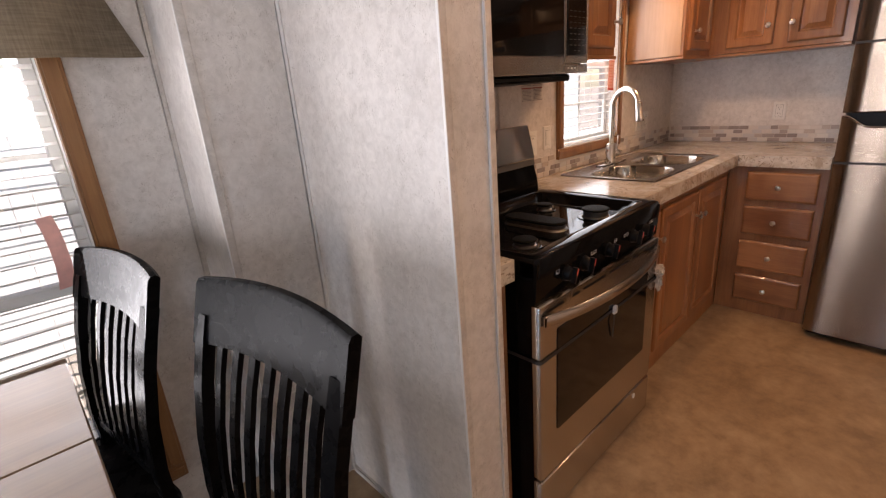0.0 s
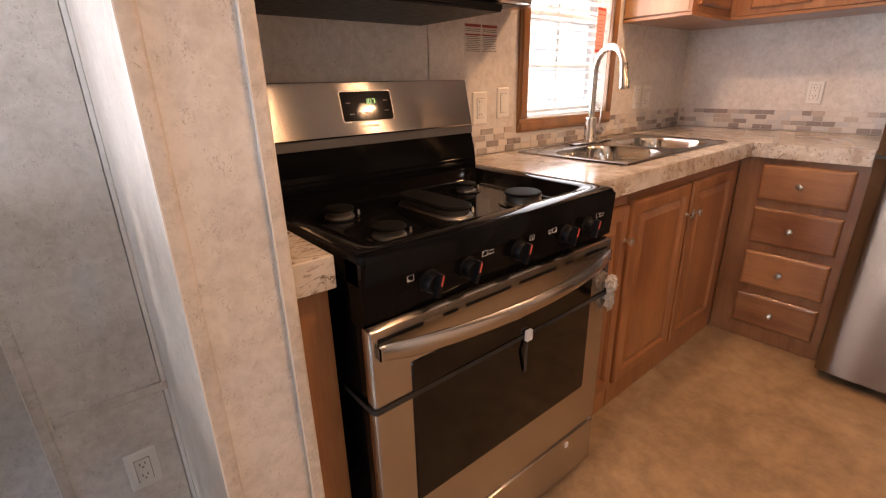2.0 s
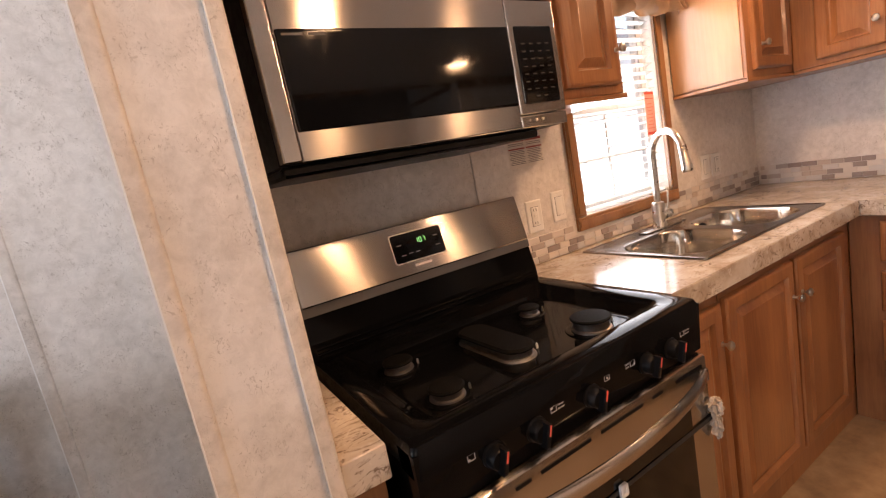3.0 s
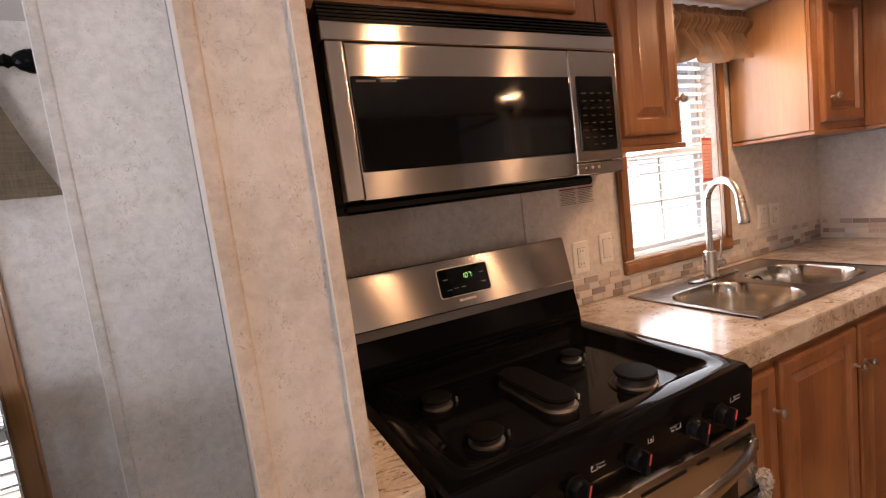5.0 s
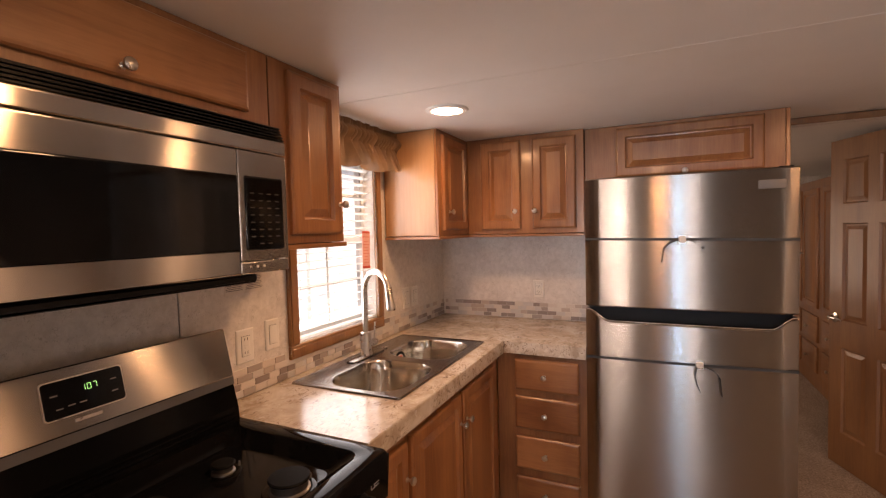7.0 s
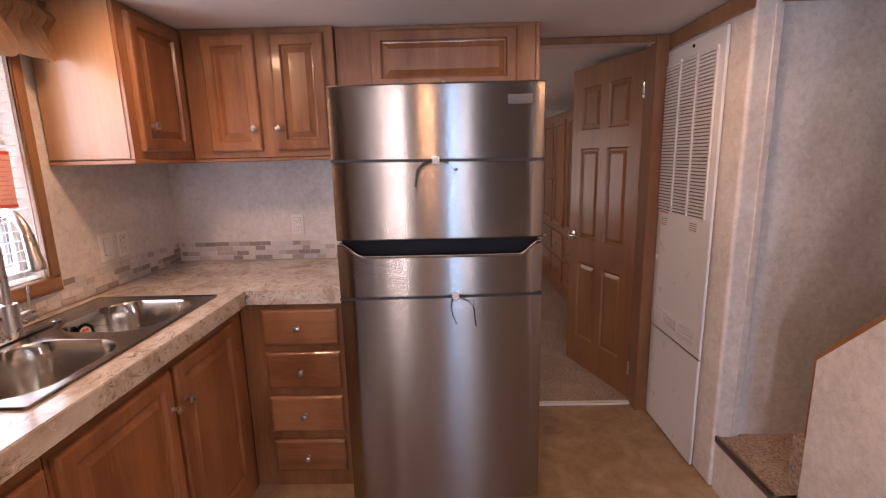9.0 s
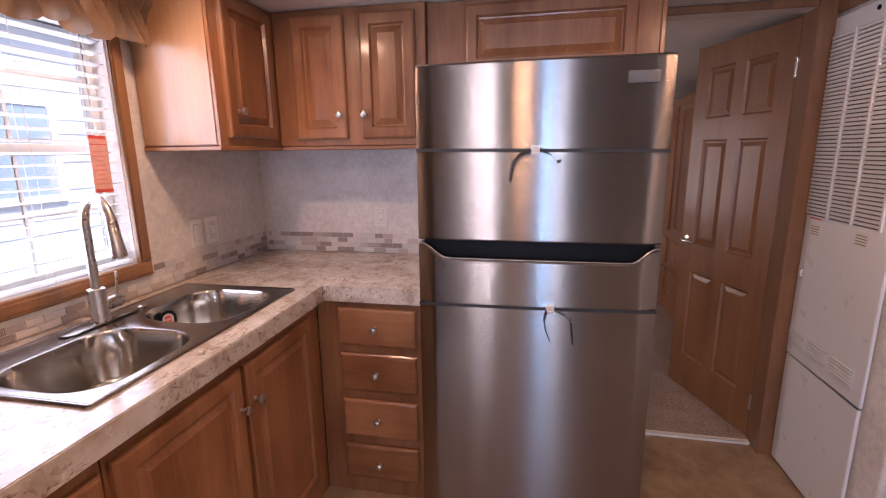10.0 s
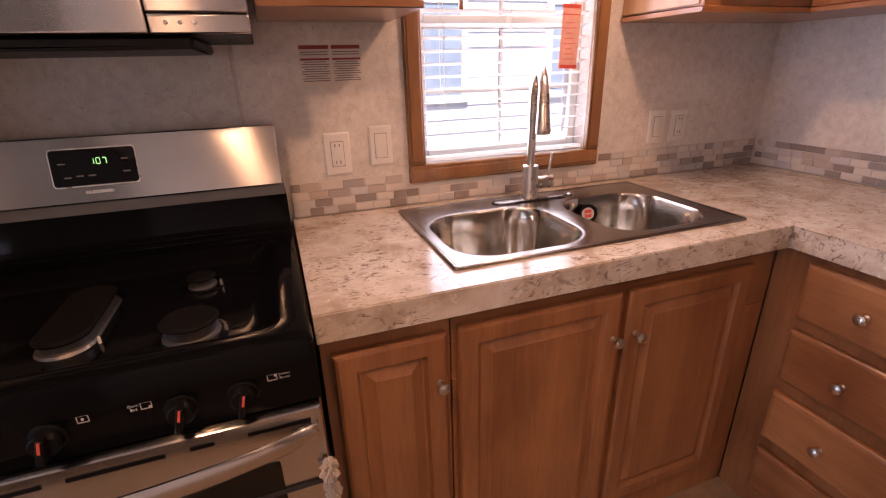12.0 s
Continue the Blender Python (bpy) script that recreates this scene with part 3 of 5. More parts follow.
# ---- windows ----
def window(name, x0, x1, y, z0, z1, out, label, rails=1):
    """A framed window in a wall facing south; out is the wall's depth."""
    ob = thing(name, ((x0 + x1) / 2, y, z0), label, "window", kind="structure")
    w = 0.052
    for nm, r in (("sill", (x0 - w, x1 + w, y - 0.016, y, z0 - w, z0)), ("head", (x0 - w, x1 + w, y - 0.016, y, z1, z1 + w)),
                  ("casing", (x0 - w, x0, y - 0.016, y, z0, z1)), ("casing", (x1, x1 + w, y - 0.016, y, z0, z1))):
        c = box(*r, bevel=0.003)
        box(r[0] + 0.008, r[1] - 0.008, y - 0.020, y - 0.016, r[4] + 0.012, r[5] - 0.012, 0.0015, c)
        part(nm, c, TRIM, ob)
    fr = boxes([(x0, x0 + 0.03, y + 0.055, y + 0.095, z0, z1), (x1 - 0.03, x1, y + 0.055, y + 0.095, z0, z1),
                (x0 + 0.03, x1 - 0.03, y + 0.055, y + 0.095, z0, z0 + 0.03), (x0 + 0.03, x1 - 0.03, y + 0.055, y + 0.095, z1 - 0.03, z1)], 0.003)
    part("window_frame", fr, PLASTIC, ob)
    mid = z0 + (z1 - z0) * 0.47
    part("meeting_rail", box(x0 + 0.03, x1 - 0.03, y + 0.050, y + 0.09, mid - 0.018, mid + 0.018, 0.003), PLASTIC, ob)
    for a, b in ((z0 + 0.03, mid - 0.018), (mid + 0.018, z1 - 0.03)):
        g = part("pane", box(x0 + 0.03, x1 - 0.03, y + 0.073, y + 0.077, a, b), PANE, ob)
        g.visible_shadow = False
        cx = (x0 + x1) / 2
        part("muntin", box(cx - 0.007, cx + 0.007, y + 0.066, y + 0.072, a, b, 0.002), PLASTIC, ob)
        part("muntin", box(x0 + 0.03, x1 - 0.03, y + 0.067, y + 0.0715, (a + b) / 2 - 0.007, (a + b) / 2 + 0.007, 0.002), PLASTIC, ob)
    return ob


def blind(x0, x1, y, z0, z1, pitch, tilt, label):
    """A slatted blind hanging in a window."""
    ob = thing("window_blind", ((x0 + x1) / 2, y, z0), label, "blind")
    part("headrail", box(x0, x1, y - 0.02, y + 0.02, z1 - 0.035, z1, 0.003), BLIND, ob)
    part("bottom_rail", box(x0, x1, y - 0.014, y + 0.014, z0, z0 + 0.014, 0.003), BLIND, ob)
    m = None
    z = z0 + 0.014 + pitch * 0.6
    w = 0.0165
    while z < z1 - 0.04:
        if m is None:
            c, s = math.cos(radians(tilt)), math.sin(radians(tilt))
            bm = bmesh.new()
            rows = []
            for k in range(5):
                u = (k - 2) / 2 * w
                lift = 0.0022 * (1 - (u / w) ** 2)
                yy, zz = u * c - lift * s, u * s + lift * c
                rows.append([bm.verts.new((x, yy, zz + e)) for x in (x0 + 0.003 - (x0 + x1) / 2, x1 - 0.003 - (x0 + x1) / 2) for e in (0, 0.0012)])
            for a, b in zip(rows, rows[1:]):
                for i, j in ((0, 2), (3, 1), (1, 0), (2, 3)):
                    bm.faces.new((a[i], a[j], b[j], b[i]))
            for r in (rows[0], rows[-1]):
                bm.faces.new((r[0], r[1], r[3], r[2]))
            m = to_mesh("slat", bm, BLIND)
        sl = new("slat", m)
        sl.parent = ob
        sl.location = (0, 0, z - z0)
        z += pitch
    for f in (0.12, 0.5, 0.88):
        x = x0 + (x1 - x0) * f
        part("ladder_cord", boxes([(x - 0.0008, x + 0.0008, y - 0.0185, y - 0.0170, z0, z1 - 0.035), (x - 0.0008, x + 0.0008, y + 0.017, y + 0.0185, z0, z1 - 0.035)]), PLASTIC, ob)
    return ob


window("window_1", 2.15, 2.715, NY, 1.02, 1.86, 0.1, "white-framed window with wooden casing above the sink")
window("window_2", -0.92, 0.20, 1.57, 0.22, 1.62, 0.1, "tall white-framed dining window with wooden casing")
blind(2.153, 2.712, NY + 0.020, 1.024, 1.855, 0.0345, -12, "white horizontal slatted blind, lowered, over the sink window")
blind(-0.917, 0.197, 1.592, 0.224, 1.615, 0.0375, -14, "white horizontal slatted blind, lowered, in the dining window")


def plain_window(name, y0, y1, z0, z1, label):
    ob = thing(name, (-3.6, (y0 + y1) / 2, z0), label, "window", kind="structure")
    part("window_frame", boxes([(-3.67, -3.62, y0, y0 + 0.04, z0, z1), (-3.67, -3.62, y1 - 0.04, y1, z0, z1), (-3.67, -3.62, y0 + 0.04, y1 - 0.04, z0, z0 + 0.04), (-3.67, -3.62, y0 + 0.04, y1 - 0.04, z1 - 0.04, z1), (-3.67, -3.62, (y0 + y1) / 2 - 0.02, (y0 + y1) / 2 + 0.02, z0 + 0.04, z1 - 0.04)], 0.003), PLASTIC, ob)
    g = part("pane", box(-3.648, -3.642, y0 + 0.04, y1 - 0.04, z0 + 0.04, z1 - 0.04), PANE, ob)
    g.visible_shadow = False


plain_window("window_3", -0.68, -0.13, 0.30, 2.1, "tall plain window at the far end of the room")
plain_window("window_4", 0.80, 1.24, 0.30, 2.1, "narrow tall window at the far end of the room")

# Unseen window added round the south fill lamp and the sun's way in.
w5 = thing("window_5", (-1.1, -2.0, 0.8), "unseen white-framed window added behind the walker to let light in", "window", kind="structure")
part("window_frame", boxes([(-1.85, -1.81, -2.08, -2.02, 0.80, 1.90), (-0.39, -0.35, -2.08, -2.02, 0.80, 1.90), (-1.81, -0.39, -2.08, -2.02, 0.80, 0.84), (-1.81, -0.39, -2.08, -2.02, 1.86, 1.90), (-1.12, -1.08, -2.08, -2.02, 0.84, 1.86)], 0.003), PLASTIC, w5)
part("pane", box(-1.81, -0.39, -2.055, -2.05, 0.84, 1.86), PANE, w5).visible_shadow = False

# outdoors
single("ground", boxes([(-400, 400, -400, 400, -0.9, -0.7)]), GRASS, "pale gravel ground outside", "ground", kind="structure", smooth=False)
house = thing("house", (1.5, 5.2, -0.7), "pale lap-sided neighbouring trailer with white trim", "house")
for _i in range(22):
    part("siding_board", prism([(0.0, 0.0), (0.022, 0.0), (0.004, 0.16), (0.0, 0.16)], Matrix(((0, 0, 1, -6.0), (-1, 0, 0, 5.2), (0, 1, 0, -0.68 + _i * 0.155), (0, 0, 0, 1))), 15.0), SIDING, house, smooth=False)
part("wall", box(-6.0, 9.0, 5.2, 8.5, -0.7, 2.8), SIDING, house)
part("roof", prism([(-0.3, 2.8), (3.6, 2.8), (1.65, 3.7)], Matrix(((0, 0, 1, -6.3), (1, 0, 0, 5.2), (0, 1, 0, 0), (0, 0, 0, 1))), 15.6), GREYM, house, smooth=False)
for _x in (0.7, 3.1, 4.9):
    part("window", boxes([(_x, _x + 0.08, 5.13, 5.18, 0.9, 2.0), (_x + 0.72, _x + 0.80, 5.13, 5.18, 0.9, 2.0), (_x + 0.08, _x + 0.72, 5.13, 5.18, 0.9, 0.98), (_x + 0.08, _x + 0.72, 5.13, 5.18, 1.92, 2.0)], 0.004), WHITE, house, "white window frame")
    part("pane", box(_x + 0.08, _x + 0.72, 5.15, 5.165, 0.98, 1.92), FARPANE, house)
for _x in (-2.5, 2.4, 6.6):
    part("corner_board", box(_x, _x + 0.16, 5.12, 5.19, -0.7, 2.8, 0.004), WHITE, house)


# ---- doors and casework ----
DOOR_STEPS = [(0.0, 0.0), (0.0, 0.012), (0.004, 0.017), (0.010, 0.019), (0.043, 0.019), (0.045, 0.0150), (0.049, 0.0065), (0.054, 0.0058), (0.076, 0.0165), (0.078, 0.0180)]
SLAB_STEPS = [(0.0, 0.0), (0.0, 0.012), (0.004, 0.0165), (0.010, 0.0185), (0.013, 0.019)]


def knob(parent, m):
    return part("knob", lathe([(0.0075, 0), (0.0075, 0.002), (0.0048, 0.004), (0.0048, 0.013), (0.008, 0.016), (0.0125, 0.020), (0.0140, 0.024), (0.0128, 0.028), (0.008, 0.031), (0.0, 0.032)], m, 18), NICKEL, parent, "satin nickel knob")


def front(parent, m, u0, u1, v0, v1, at, slab=False, nm="door"):
    """A door or drawer front on the frame m, with its knob at (u, v)."""
    d = part(nm, profile(u1 - u0, v1 - v0, SLAB_STEPS if slab else DOOR_STEPS, m @ Matrix.Translation(((u0 + u1) / 2, (v0 + v1) / 2, 0.001))), CABH if slab else CAB, parent, smooth=False)
    if at:
        knob(d, m @ Matrix.Translation((at[0], at[1], 0.0202)))
    return d


def cabinet(name, r, label, group="kitchen cabinets"):
    x0, x1, y0, y1, z0, z1 = r
    ob = thing(name, ((x0 + x1) / 2, (y0 + y1) / 2, z0), label, "cabinet", group)
    part("body", box(*r, bevel=0.0015), CAB, ob)
    return ob


c = cabinet("base_cabinet", (1.752, 2.016, 0.755, 1.305, 0.0, 0.838), "honey-brown wooden base cabinet beside the range, one raised-panel door")
front(c, south(0, 0.755, 0), 1.772, 2.003, 0.105, 0.79, (1.985, 0.676))
c = cabinet("sink_cabinet", (2.018, 2.9545, 0.755, 1.305, 0.0, 0.66), "honey-brown wooden sink base cabinet with two raised-panel doors")
part("face_frame", boxes([(2.018, 2.9545, 0.755, 0.775, 0.661, 0.838)], 0.001), CABH, c)
front(c, south(0, 0.755, 0), 2.030, 2.445, 0.105, 0.795, (2.425, 0.677))
front(c, south(0, 0.755, 0), 2.465, 2.862, 0.105, 0.795, (2.490, 0.677))
c = cabinet("drawer_cabinet", (2.955, 3.525, 0.318, 0.7535, 0.0, 0.838), "honey-brown wooden cabinet with four drawers beside the refrigerator")
for _a, _b in ((0.662, 0.815), (0.470, 0.628), (0.270, 0.430), (0.080, 0.229)):
    front(c, west(2.955, 0, 0), -0.660, -0.352, _a, _b, (-0.512, (_a + _b) / 2), True, "drawer")
c = cabinet("filler_cabinet", (0.888, 0.962, 0.735, 1.30, 0.0, 0.832), "narrow brown filler panel between partition and range")

c = cabinet("wall_cabinet", (1.737, 2.058, 1.0, 1.305, 1.424, 1.952), "honey-brown wooden wall cabinet with one raised-panel door")
part("bottom_lip", box(1.733, 2.064, 0.992, 1.305, 1.408, 1.423, 0.002), CABH, c)
front(c, south(0, 1.0, 0), 1.800, 2.032, 1.452, 1.930, (2.016, 1.547))
c = cabinet("wall_cabinet", (0.890, 1.735, 1.0, 1.305, 1.7455, 1.952), "wide low wooden cabinet above the microwave, flat slab door")
front(c, south(0, 1.0, 0), 1.035, 1.655, 1.776, 1.930, (1.338, 1.796), True)
c = cabinet("wall_cabinet", (2.820, 3.525, 0.999, 1.305, 1.424, 1.952), "wooden corner wall cabinet with pale side panel")
part("side_panel", box(2.8155, 2.8195, 1.012, 1.302, 1.428, 1.95, 0.001), CABPALE, c, "pale smooth side panel")
part("bottom_lip", box(2.812, 3.525, 0.992, 1.305, 1.408, 1.423, 0.002), CABH, c)
front(c, south(0, 0.999, 0), 2.862, 3.172, 1.452, 1.930, (2.912, 1.545))
c = cabinet("wall_cabinet", (3.212, 3.525, 0.357, 0.997, 1.424, 1.952), "wooden wall cabinet with two raised-panel doors")
part("bottom_lip", box(3.204, 3.525, 0.357, 0.991, 1.408, 1.423, 0.002), CABH, c)
front(c, west(3.212, 0, 0), -0.910, -0.688, 1.450, 1.925, (-0.710, 1.545))
front(c, west(3.212, 0, 0), -0.622, -0.396, 1.450, 1.925, (-0.605, 1.545))
c = cabinet("wall_cabinet", (3.242, 3.525, -0.494, 0.355, 1.672, 1.952), "wide wooden cabinet above the refrigerator, raised-panel door")
front(c, west(3.242, 0, 0), -0.205, 0.415, 1.694, 1.935, (0.10, 1.705))
part("side_panel", box(3.242, 3.527, -0.512, -0.495, 1.60, 1.952, 0.002), CAB, c)

# worktop
wt = thing("countertop", (2.4, 1.0, 0.84), "L-shaped beige flecked laminate countertop with thick front edge", "countertop")
_top = grid_slab((1.748, 2.055, 2.852, 2.930, 3.527), (0.318, 0.712, 0.805, 1.225, 1.306), {(0, 0), (1, 0), (2, 0), (1, 2)}, up(0, 0, 0.840), 0.060)
part("top", _top, COUNTER, wt, smooth=False)
part("edge_band", box(1.748, 2.928, 0.7085, 0.7115, 0.841, 0.8985, 0.001), COUNTER, wt)
part("edge_band", box(2.9265, 2.9295, 0.318, 0.7085, 0.841, 0.8985, 0.001), COUNTER, wt)
single("countertop", box(0.889, 0.966, 0.704, 1.30, 0.836, 0.897, 0.002), COUNTER, "short beige laminate counter strip beside the range", "countertop", base=(0.92, 1.0, 0.836))


# ---- range ----
def words(name, text, size, m, material, parent):
    """Flat printed words laid on a face."""
    cu = bpy.data.curves.new(name, "FONT")
    cu.body, cu.size, cu.align_x, cu.extrude, cu.resolution_u = text, size, "CENTER", 0.0002, 2
    tmp = bpy.data.objects.new(name, cu)
    me = bpy.data.meshes.new_from_object(tmp)
    bpy.data.objects.remove(tmp)
    me.name = name
    me.transform(Matrix.Translation(-origin(parent)) @ m)
    me.materials.clear()
    me.materials.append(material)
    ob = new(name, me)
    ob.parent = parent
    return ob


def stove():
    x0, x1 = 0.982, 1.744
    xc = (x0 + x1) / 2
    ob = thing("range", (xc, 0.95, 0.0), "black and stainless gas range with five burners", "stove")
    part("body", boxes([(x0 + 0.004, x1 - 0.004, 0.668, 1.245, 0.03, 0.845)], 0.003), ENAMEL, ob, "black enamel body")
    for fx in (x0 + 0.06, x1 - 0.06):
        for fy in (0.72, 1.18):
            part("foot", lathe([(0.018, 0), (0.018, 0.03)], up(fx, fy, 0.0), 10), BLACKP, ob)
    # cooktop: a raised rim round a sunken pan
    y0, y1 = 0.645, 1.172
    m = up(0, 0, 0)
    top = rings([(x0, x1, y0, y1, 0.012, 0.845), (x0, x1, y0, y1, 0.012, 0.890), (x0 + 0.004, x1 - 0.004, y0 + 0.004, y1 - 0.004, 0.012, 0.899), (x0 + 0.012, x1 - 0.012, y0 + 0.012, y1 - 0.008, 0.014, 0.902),
                 (x0 + 0.045, x1 - 0.045, y0 + 0.050, y1 - 0.028, 0.035, 0.900), (x0 + 0.052, x1 - 0.052, y0 + 0.057, y1 - 0.034, 0.035, 0.897), (x0 + 0.064, x1 - 0.064, y0 + 0.070, y1 - 0.046, 0.035, 0.884),
                 (x0 + 0.072, x1 - 0.072, y0 + 0.078, y1 - 0.054, 0.035, 0.882), (x0 + 0.086, x1 - 0.086, y0 + 0.092, y1 - 0.066, 0.035, 0.868), (x0 + 0.10, x1 - 0.10, y0 + 0.106, y1 - 0.080, 0.03, 0.866)], m, 6)
    part("cooktop", top, ENAMEL, ob, "glossy black enamel cooktop")
    for bx, by, r, hh in ((1.140, 0.800, 0.034, 0.020), (1.135, 1.005, 0.033, 0.020), (1.540, 1.000, 0.026, 0.020), (1.545, 0.790, 0.045, 0.027)):
        b = part("burner", lathe([(r + 0.003, 0.002), (r + 0.002, 0.006), (r - 0.003, 0.008), (r - 0.003, hh - 0.004), (r + 0.002, hh)], up(bx, by, 0.866), 28), ALU, ob, "aluminium burner head")
        part("burner_base", lathe([(r + 0.017, 0), (r + 0.016, 0.0025), (r + 0.008, 0.004), (r + 0.003, 0.003)], up(bx, by, 0.866), 28), ENAMEL, b, "raised black enamel ring")
        part("burner_cap", lathe([(r + 0.002, 0), (r + 0.003, 0.003), (r, 0.0065), (r * 0.5, 0.0078), (0.0, 0.008)], up(bx, by, 0.8662 + hh), 28), IRON, b, "dark round burner cap")
        part("igniter", lathe([(0.0028, 0), (0.0028, 0.012), (0.0015, 0.015)], up(bx + r + 0.012, by - 0.012, 0.866), 8), NICKEL, b)
    ov = part("burner", rings([(1.300, 1.390, 0.785, 1.030, 0.045, 0.866), (1.303, 1.387, 0.788, 1.027, 0.042, 0.871), (1.308, 1.382, 0.793, 1.022, 0.037, 0.872), (1.308, 1.382, 0.793, 1.022, 0.037, 0.886)], m, 7), ALU, ob, "oval aluminium burner head")
    part("burner_cap", rings([(1.303, 1.387, 0.788, 1.027, 0.042, 0.8865), (1.302, 1.388, 0.787, 1.028, 0.043, 0.890), (1.307, 1.383, 0.792, 1.023, 0.038, 0.895)], m, 7), IRON, ov, "dark oval griddle burner cap")
    part("igniter", lathe([(0.0028, 0), (0.0028, 0.010), (0.0015, 0.013)], up(1.397, 0.820, 0.866), 8), PLASTIC, ov)
    # backguard
    part("riser", prism([(1.165, 0.875), (1.250, 0.875), (1.250, 1.005), (1.190, 1.005), (1.172, 0.94)], Matrix(((0, 0, 1, x0 + 0.004), (1, 0, 0, 0), (0, 1, 0, 0), (0, 0, 0, 1))), x1 - x0 - 0.008), ENAMEL, ob, "black enamel riser", smooth=False)
    for i in range(3):
        part("vent_ridge", sweep([(x0 + 0.02, 1.168 + 0.004 * i, 0.912 + 0.013 * i), (x1 - 0.02, 1.168 + 0.004 * i, 0.912 + 0.013 * i)], 0.0042, 8), ENAMEL, ob)
    part("vent_strip", prism([(1.183, 1.006), (1.250, 1.006), (1.250, 1.030), (1.186, 1.030)], Matrix(((0, 0, 1, x0 + 0.004), (1, 0, 0, 0), (0, 1, 0, 0), (0, 0, 0, 1))), x1 - x0 - 0.010), GREYM, ob, "grey vent strip", smooth=False)
    lean = math.atan2(0.034, 0.142)
    face = Matrix.Translation((xc, 1.182, 1.031)) @ Matrix.Rotation(-lean, 4, "X") @ south(0, 0, 0)
    w = x1 - x0 - 0.018
    bg = part("backguard", rings([(-w / 2, w / 2, 0.0, 0.146, 0.006, -0.03), (-w / 2, w / 2, 0.0, 0.146, 0.006, 0.0), (-w / 2 + 0.003, w / 2 - 0.003, 0.003, 0.143, 0.005, 0.003)], face, 3), STEEL, ob, "brushed stainless backguard")
    part("display_bezel", rings([(-0.099, 0.069, 0.036, 0.121, 0.008, 0.0032), (-0.098, 0.068, 0.037, 0.120, 0.008, 0.0052)], face, 4), NICKEL, bg)
    part("display", rings([(-0.096, 0.066, 0.039, 0.118, 0.007, 0.0053), (-0.095, 0.065, 0.040, 0.117, 0.006, 0.0062)], face, 4), BLACKG, bg, "black glass clock display")
    # clock digits 1:07 in segments
    segs = {"1": "bc", "0": "abcdef", "7": "abc"}
    at = {"a": (0, 0.013, 0.006, 0.0016), "b": (0.0036, 0.0098, 0.0016, 0.0055), "c": (0.0036, 0.0034, 0.0016, 0.0055), "d": (0, 0.0002, 0.006, 0.0016), "e": (-0.0036, 0.0034, 0.0016, 0.0055), "f": (-0.0036, 0.0098, 0.0016, 0.0055)}
    for ch, u in (("1", -0.018), ("0", -0.006), ("7", 0.006)):
        dg = bmesh.new()
        for sg in segs[ch]:
            a, b, ww, hh = at[sg]
            rings([(u + a - ww / 2, u + a + ww / 2, 0.084 + b - hh / 2, 0.084 + b + hh / 2, 0, 0.0064), (u + a - ww / 2, u + a + ww / 2, 0.084 + b - hh / 2, 0.084 + b + hh / 2, 0, 0.0068)], face, 0, dg)
        part("digit", dg, GREEN, bg, "lit green clock digit")
    for u, v in ((-0.075, 0.088), (0.045, 0.092), (-0.068, 0.058), (-0.045, 0.060), (-0.022, 0.060), (0.045, 0.064)):
        part("button_print", profile(0.014, 0.003, [(0, 0.0064), (0, 0.0067)], face @ Matrix.Translation((u, v, 0))), INK, bg)
    part("badge", profile(0.055, 0.007, [(0, 0.003), (0.0005, 0.0036)], face @ Matrix.Translation((-0.015, 0.024, 0))), NICKEL, bg, "small plain badge")
    # control panel and knobs
    part("control_panel", prism([(0.645, 0.888), (0.700, 0.888), (0.700, 0.768), (0.660, 0.768), (0.652, 0.775)], Matrix(((0, 0, 1, x0), (1, 0, 0, 0), (0, 1, 0, 0), (0, 0, 0, 1))), x1 - x0), ENAMEL, ob, "black control panel", smooth=False)
    for i, kx in enumerate((1.125, 1.221, 1.368, 1.538, 1.626)):
        km = south(kx, 0.6505, 0.820) @ Matrix.Rotation(radians(3), 4, "X")
        kn = part("knob", lathe([(0.024, 0), (0.024, 0.004), (0.0205, 0.006), (0.0195, 0.020), (0.017, 0.023), (0, 0.0235)], km, 24), BLACKP, ob, "black control knob")
        part("grip", profile(0.010, 0.044, [(0, 0.02), (0, 0.034), (0.002, 0.036)], km @ Matrix.Rotation(radians(-14), 4, "Z")), BLACKP, kn)
        part("pointer", profile(0.0035, 0.020, [(0, 0.0358), (0, 0.0368)], km @ Matrix.Rotation(radians(-14), 4, "Z") @ Matrix.Translation((0.0, 0.011, 0))), RED, kn, "red pointer line")
        words("panel_print", "OFF", 0.0075, south(kx, 0.6478, 0.852), PALEINK, kn)
        part("panel_mark", profile(0.0022, 0.005, [(0, 0.0), (0, 0.0006)], south(kx + 0.004, 0.6473, 0.865)), PALEINK, kn)
        iu = kx + (-0.044, 0.046, 0.046, -0.044, 0.046)[i]
        icon = bmesh.new()
        for u0, u1, v0, v1 in ((-0.0075, 0.0075, -0.006, -0.005), (-0.0075, 0.0075, 0.005, 0.006), (-0.0075, -0.0065, -0.005, 0.005), (0.0065, 0.0075, -0.005, 0.005)):
            box(iu + u0, iu + u1, 0.6472, 0.6480, 0.838 + v0, 0.838 + v1, bm=icon)
        part("panel_icon", icon, PALEINK, kn)
        du, dv = ((-0.005, -0.003), (-0.005, 0.003), (0.0, 0.0), (0.005, -0.003), (0.005, 0.003))[i]
        part("icon_dot", lathe([(0.0022, 0.0), (0.0022, 0.0006)], south(iu + du, 0.6471, 0.838 + dv), 10), PALEINK, kn)
        lines = ("", "Power Burner", "", "Quick Boil", "Simmer Burner")[i].split()
